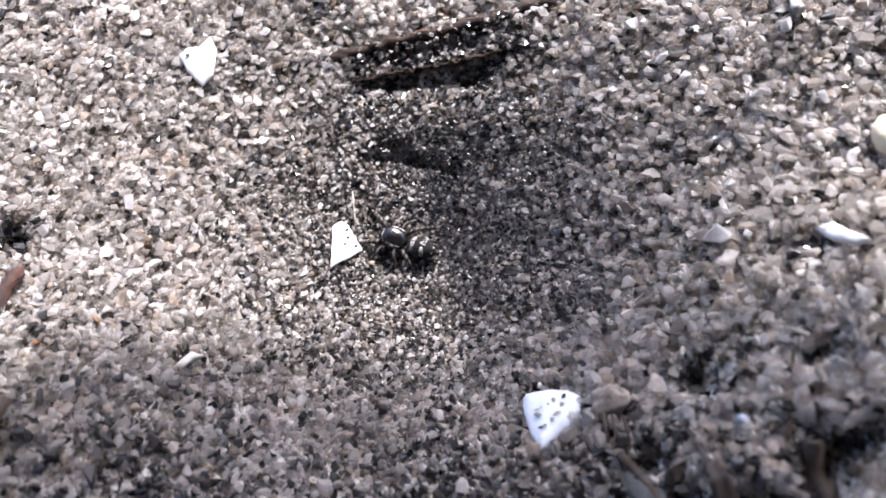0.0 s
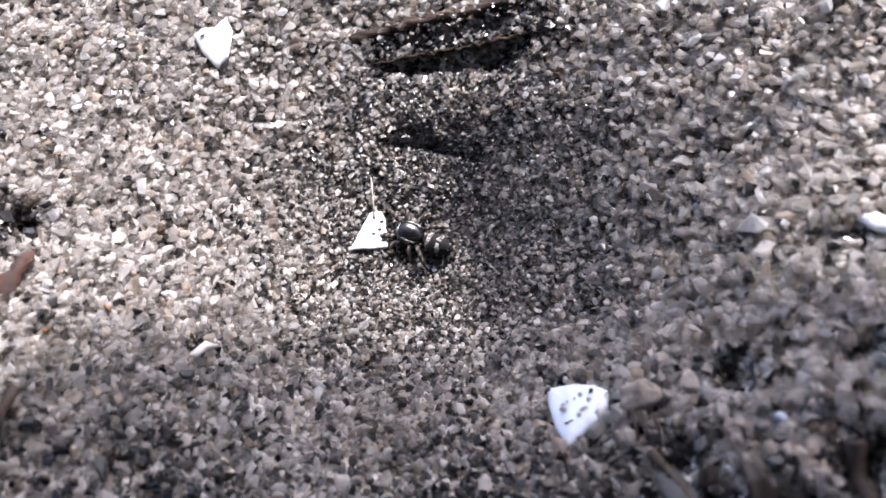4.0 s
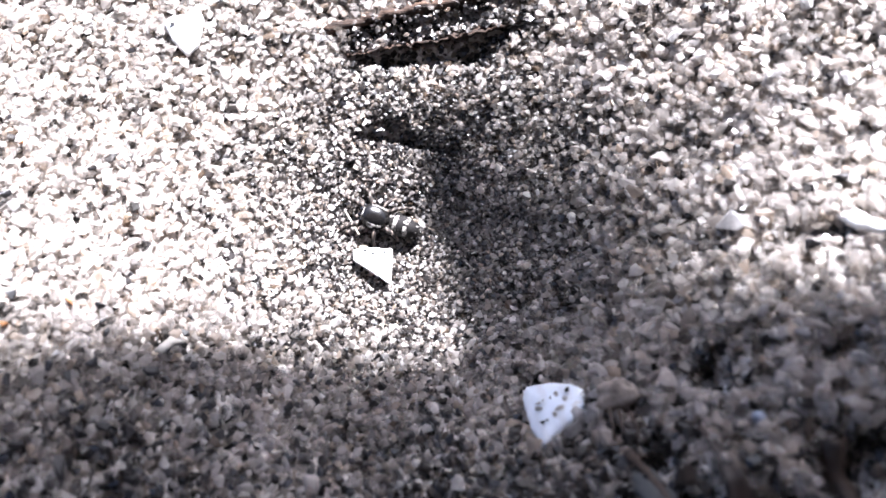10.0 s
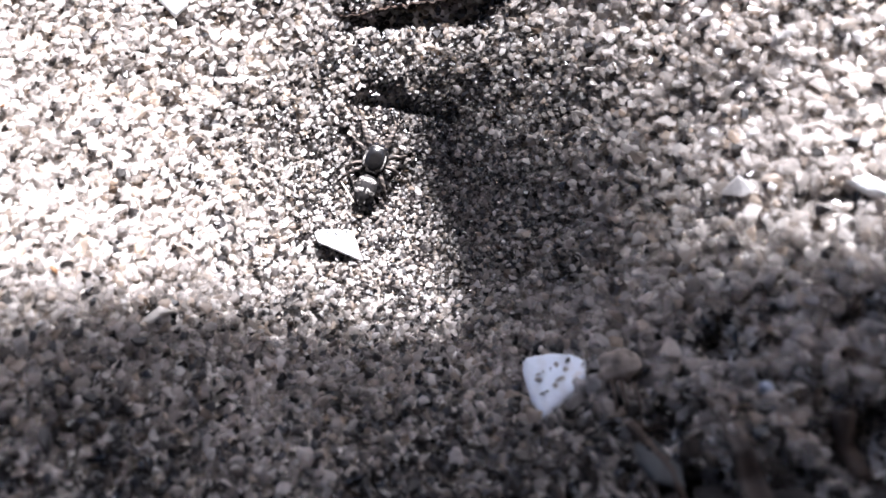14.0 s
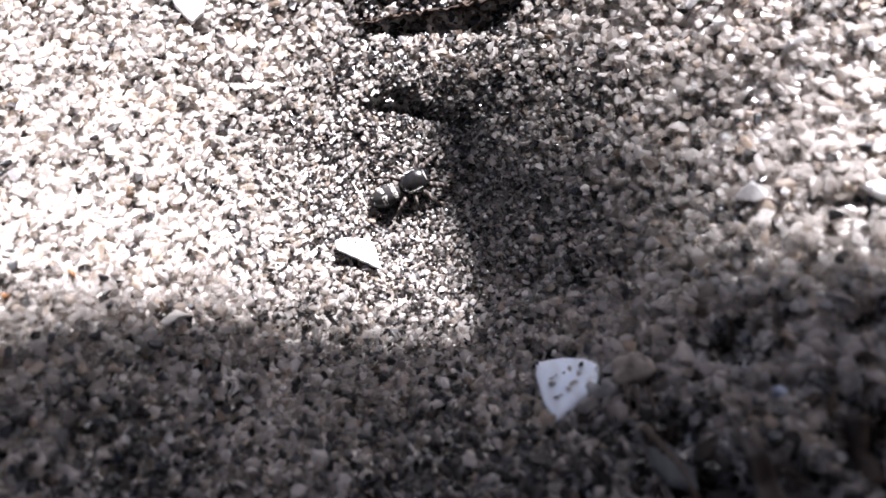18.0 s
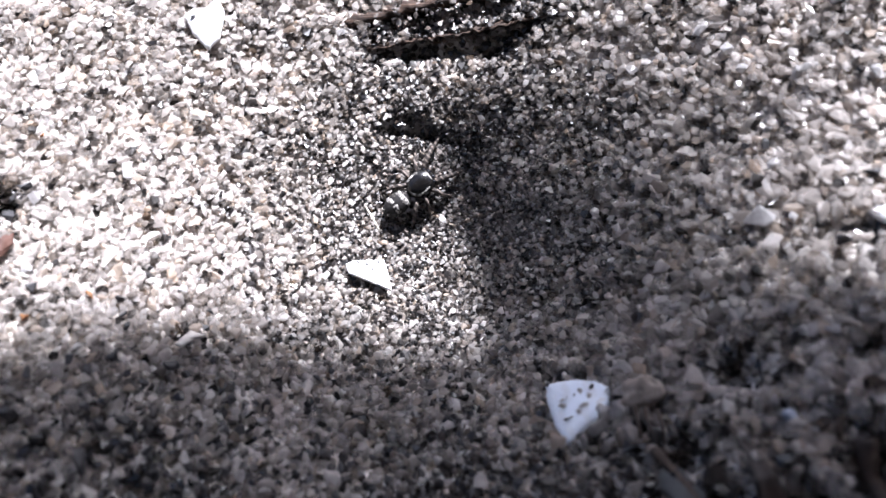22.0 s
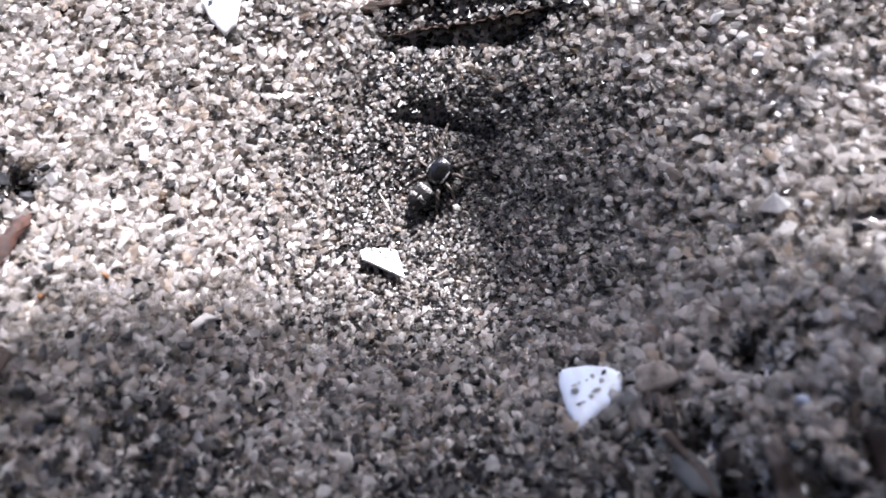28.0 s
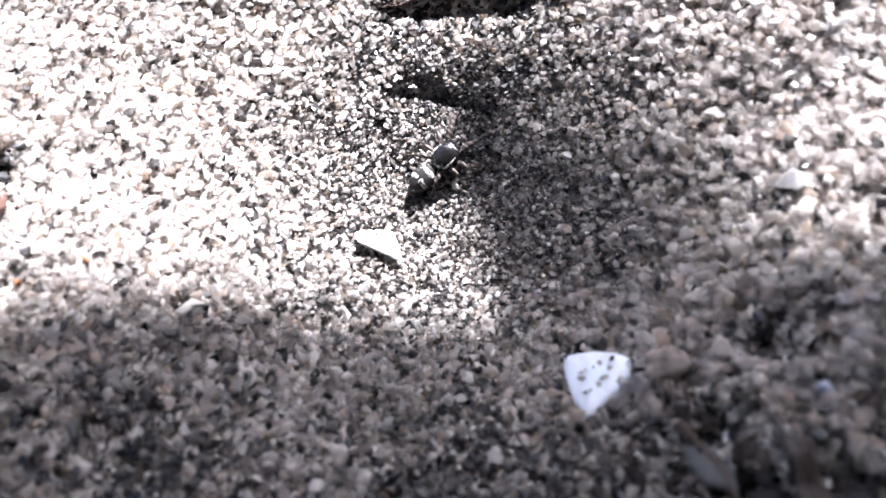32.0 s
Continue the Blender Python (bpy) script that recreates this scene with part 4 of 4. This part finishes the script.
def build_pit_shade():
    """Unseen leaf-like sheet on a stalk, added in the sun's way to shade the pit."""
    root = new("pit_shade_sheet")
    tagged(root, "unseen straw-coloured sheet on a bent stalk, added to shade the pit", "dead leaf")
    # where its shade begins and ends on the sand: y, west x, east x
    shade = [(17.0, 4.6, 19.0), (14.2, 2.8, 22.0), (12.4, 0.6, 23.0), (10.4, 0.5, 23.8), (8.4, 1.7, 24.4), (6.4, 1.0, 25.0), (4.4, 1.8, 25.4), (2.2, 3.0, 25.5), (-0.5, 3.4, 25.2), (-4.0, 4.8, 24.8), (-12.0, 5.4, 23.0)]
    west = [Vector((w, y, float(ground(w, y)))) + SUN * (76 - 0.8 * k) for k, (y, w, e) in enumerate(shade)]
    east = [Vector((e, y, float(ground(e, y)))) + SUN * (342 - k) for k, (y, w, e) in enumerate(shade)]
    bm = bmesh.new()
    n = 16
    layers = []
    for lift in (0.0, 0.5):
        grid = []
        for k, (a, b) in enumerate(zip(west, east)):
            row = []
            for i in range(n + 1):
                u = i / n
                p = a.lerp(b, u) + Vector((0, 0.5, 0.8)) * noise.noise(Vector((u * 6, k * 0.8, 0))) + Vector((0, 0, lift))
                row.append(bm.verts.new(p))
            grid.append(row)
        layers.append(grid)
    low, up = layers
    for k in range(len(west) - 1):
        for i in range(n):
            bm.faces.new((up[k][i], up[k][i + 1], up[k + 1][i + 1], up[k + 1][i]))
            bm.faces.new((low[k][i], low[k + 1][i], low[k + 1][i + 1], low[k][i + 1]))
    rim = [(0, i) for i in range(n)] + [(k, n) for k in range(len(west) - 1)] + [(len(west) - 1, i) for i in range(n, 0, -1)] + [(k, 0) for k in range(len(west) - 1, 0, -1)]
    for (a, b), (c, d) in zip(rim, rim[1:] + rim[:1]):
        bm.faces.new((low[a][b], low[c][d], up[c][d], up[a][b]))
    # the added sheet that blocks the sun; the stalk only holds it up
    part("blade", bm, SHADE_SHEET, root)
    tip = (east[4] + east[5]) / 2
    foot = Vector((tip.x + 60, tip.y + 50, 0))
    foot.z = float(ground(foot.x, foot.y)) - 4
    part("stalk", tube([tip - SUN * 12, tip, tip + Vector((22, 18, 6)), tip + Vector((46, 39, -40)), foot], [0.6, 1.2, 1.6, 2.0, 2.4], 10), TWIG, root)


build_pit_shade()

# an unseen dark board, added behind the camera, closes off the south sky
board = part("sky_block_south", box(700, 12, 260, 2), ROTTEN)
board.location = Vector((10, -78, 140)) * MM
tagged(board, "unseen dark board added behind the camera to block sky light", "board", kind="structure")

AWAY = 30.0
ACROSS = Vector((1, 0.2, 0)).normalized()
CLOUDS = [(-7.25, 0.925, 3.0, 0.96), (-1.5, 0.4, 0.7, 0.0), (5.5, 0.8, 1.7, 0.6)]
clouds = []
for k, (lag, thick, wide, core) in enumerate(CLOUDS):
    bm = bmesh.new()
    bmesh.ops.create_circle(bm, cap_ends=True, cap_tris=True, segments=48, radius=2.6)
    bmesh.ops.subdivide_edges(bm, edges=bm.edges[:], cuts=3, use_grid_fill=True)
    for v in bm.verts:
        v.co = Vector((v.co.x, v.co.y, 0.12 * noise.noise(v.co * 1.3 + Vector((k * 9, 0, 0)))))
    me = bpy.data.meshes.new("cloud")
    bm.to_mesh(me)
    bm.free()
    me.materials.append(cloud_material(thick, core))
    c = new("cloud", me)
    c.scale = (wide, 1.4, 1)
    tagged(c, "thin white drifting cloud before the sun", "cloud")
    clouds.append((c, lag))


# ---------------------------------------------------------------- what moves
SPIDER = [
    (0, -0.55, 5.62, 156),
    (0.5, -0.39, 6.35, 152),
    (1, -0.7, 6.2, 155),
    (1.5, -0.35, 6.5, 153),
    (2, -0.42, 6.08, 155),
    (2.5, -1, 5.7, 158),
    (3, -1.3, 6, 158),
    (3.3, -1.2, 5.9, 150),
    (3.5, -0.68, 5, 126),
    (3.8, -0.9, 4.9, 150),
    (5.5, -1.1, 4.9, 166),
    (6, -0.59, 5.42, 163),
    (6.5, -0.58, 5.54, 169),
    (7.5, -0.86, 5.64, 164),
    (8.5, -0.54, 5.8, 167),
    (9, -0.79, 6.29, 165),
    (9.2, -0.77, 6.57, 171),
    (9.4, -1.61, 6, 166),
    (9.6, -1.87, 6.35, 165),
    (9.8, -1.97, 6.42, 168),
    (10, -1.8, 6.1, 159),
    (10.3, -2.9, 6.6, 133),
    (10.6, -1.9, 7.1, 105),
    (11, -2.6, 7.13, 95),
    (11.5, -3.2, 7.54, 93),
    (12, -2.92, 7.44, 84),
    (12.5, -3.03, 7.48, 84),
    (13, -2.92, 7.05, 77),
    (13.5, -3.25, 7.03, 73),
    (14, -2.87, 7.4, 70),
    (14.5, -1.18, 7.1, 72),
    (16.5, -1.19, 7.88, 33),
    (17, -1.29, 7.85, 29),
    (17.5, -0.3, 7.55, 34),
    (18, -1.4, 6.6, 25),
    (18.5, -1.08, 6.1, -5),
    (19, -1.14, 6.6, 10),
    (19.5, -1.4, 6.45, 10),
    (20, -1.09, 6.86, 20),
    (20.5, -0.3, 6.99, 14),
    (21, -1.21, 7.41, 28),
    (22, -1.55, 8, 38),
    (23, -1.14, 7.43, 52),
    (24, -0.87, 7.85, 46),
    (25, -1.18, 7.52, 50),
    (25.5, -1.07, 7.48, 48),
    (27.5, -0.85, 7.72, 46),
    (28, -0.82, 7.78, 49),
    (29, -0.9, 7.76, 46),
    (30, -1.02, 7.02, 46),
    (30.5, 0.3, 6.4, 47),
    (31, -0.25, 6.66, 46),
    (32, -0.33, 7.34, 41),
]
CHIP_ROWS = [
    (0, -6.43, 5.41, 0.5, 24, 0, 0),
    (0.4, -6.3, 5.4, 0.5, 18, 0, 0),
    (0.6, -6.2, 5.35, 0.5, 8, 0, 0),
    (1, -6.12, 5.3, 0.5, 8, 0, 0),
    (2, -6.18, 5.15, 0.5, 8, 0, 0),
    (3, -5.96, 5.27, 0.5, 2, 0, 0),
    (3.5, -5.51, 5.45, 0.5, 0, 0, 0),
    (5.5, -5.45, 5.15, 0.5, 0, 0, 0),
    (6.5, -5.3, 5.1, 0.5, 0, 0, 0),
    (9, -5.18, 5.1, 0.5, 0, 0, 0),
    (9.1, -4.9, 4.6, 0.6, 5, 0, 0),
    (9.2, -4.12, 3.86, 0.8, 12, -35, 0),
    (9.4, -2.6, 3.1, 1, 60, -30, 0),
    (9.6, -4.1, 2.31, 0.9, 92, -10, 0),
    (9.8, -3.8, 1.98, 0.9, 85, 0, 0),
    (10, -3, 2.4, 0.9, 82, -5, 0),
    (10.3, -3.4, 2.17, 0.9, 90, -10, 0),
    (10.6, -3.41, 2.06, 0.9, 94, -15, 12),
    (11, -3.55, 2.36, 0.9, 96, -15, 12),
    (11.5, -4.37, 2.5, 0.75, 108, -21, 15),
    (12, -4.73, 2.18, 0.8, 106, -20, 15),
    (13, -4.9, 1.92, 0.75, 112, -21, 15),
    (13.5, -5.4, 1.35, 0.75, 98, -21, 15),
    (14.5, -5.3, 1.4, 0.75, 95, -21, 15),
    (16.5, -4.95, 1.08, 0.75, 94, -20, 14),
    (19, -4.9, 1.07, 0.75, 94, -20, 13),
    (20, -4.88, 1.07, 0.75, 94, -17, 3),
    (22, -5, 1.04, 0.75, 94, -18, 5),
    (24, -5.05, 1, 0.75, 94, -20, 10),
    (28, -4.96, 0.85, 0.75, 94, -21, 12),
    (32, -4.93, 0.85, 0.75, 94, -21, 12),
]


def motions():
    rng = random.Random(3)
    rows = [(t, on_sand(x, y, 0.0, turn)) for t, x, y, turn in SPIDER]
    walk(spider, rows)
    for leg, at, s in LEGS:
        swings, last, before = [], 0.0, SPIDER[0]
        for row in SPIDER:
            moved = math.hypot(row[1] - before[1], row[2] - before[2]) + abs(row[3] - before[3]) * 0.02
            amp = 16 if moved > 0.35 else 5
            last = max(-20, min(20, rng.uniform(-amp, amp) + 0.4 * last))
            swings.append((row[0], pose(at[0] * MM, at[1] * MM, at[2] * MM, rng.uniform(-3, 3), 0, last)))
            before = row
        walk(leg, swings)
    walk(chip, [(t, on_sand(x, y, up, turn, lean, roll)) for t, x, y, up, turn, lean, roll in CHIP_ROWS])
    upright = Matrix.Translation(Vector((-5.0, 8.0, float(ground(-5.0, 8.0)))) * MM)
    fallen = on_sand(-4.6, 5.6, -0.35)
    fallen = Matrix.Translation(fallen.translation) @ pose(0, 0, 0, 0, 0, 28) @ pose(0, 0, 0, -34, 0, 0)
    walk(hair, [(0.0, upright), (9.1, upright), (9.6, fallen), (32.0, fallen)])
    face = SUN.to_track_quat("Z", "Y").to_matrix().to_4x4()
    for c, lag in clouds:
        rows = []
        for t in (0.0, 32.0):
            shift = (t - 16.0) * 0.5
            rows.append((t, Matrix.Translation(SUN * AWAY + ACROSS * (lag - shift)) @ face))
        walk(c, rows)


motions()
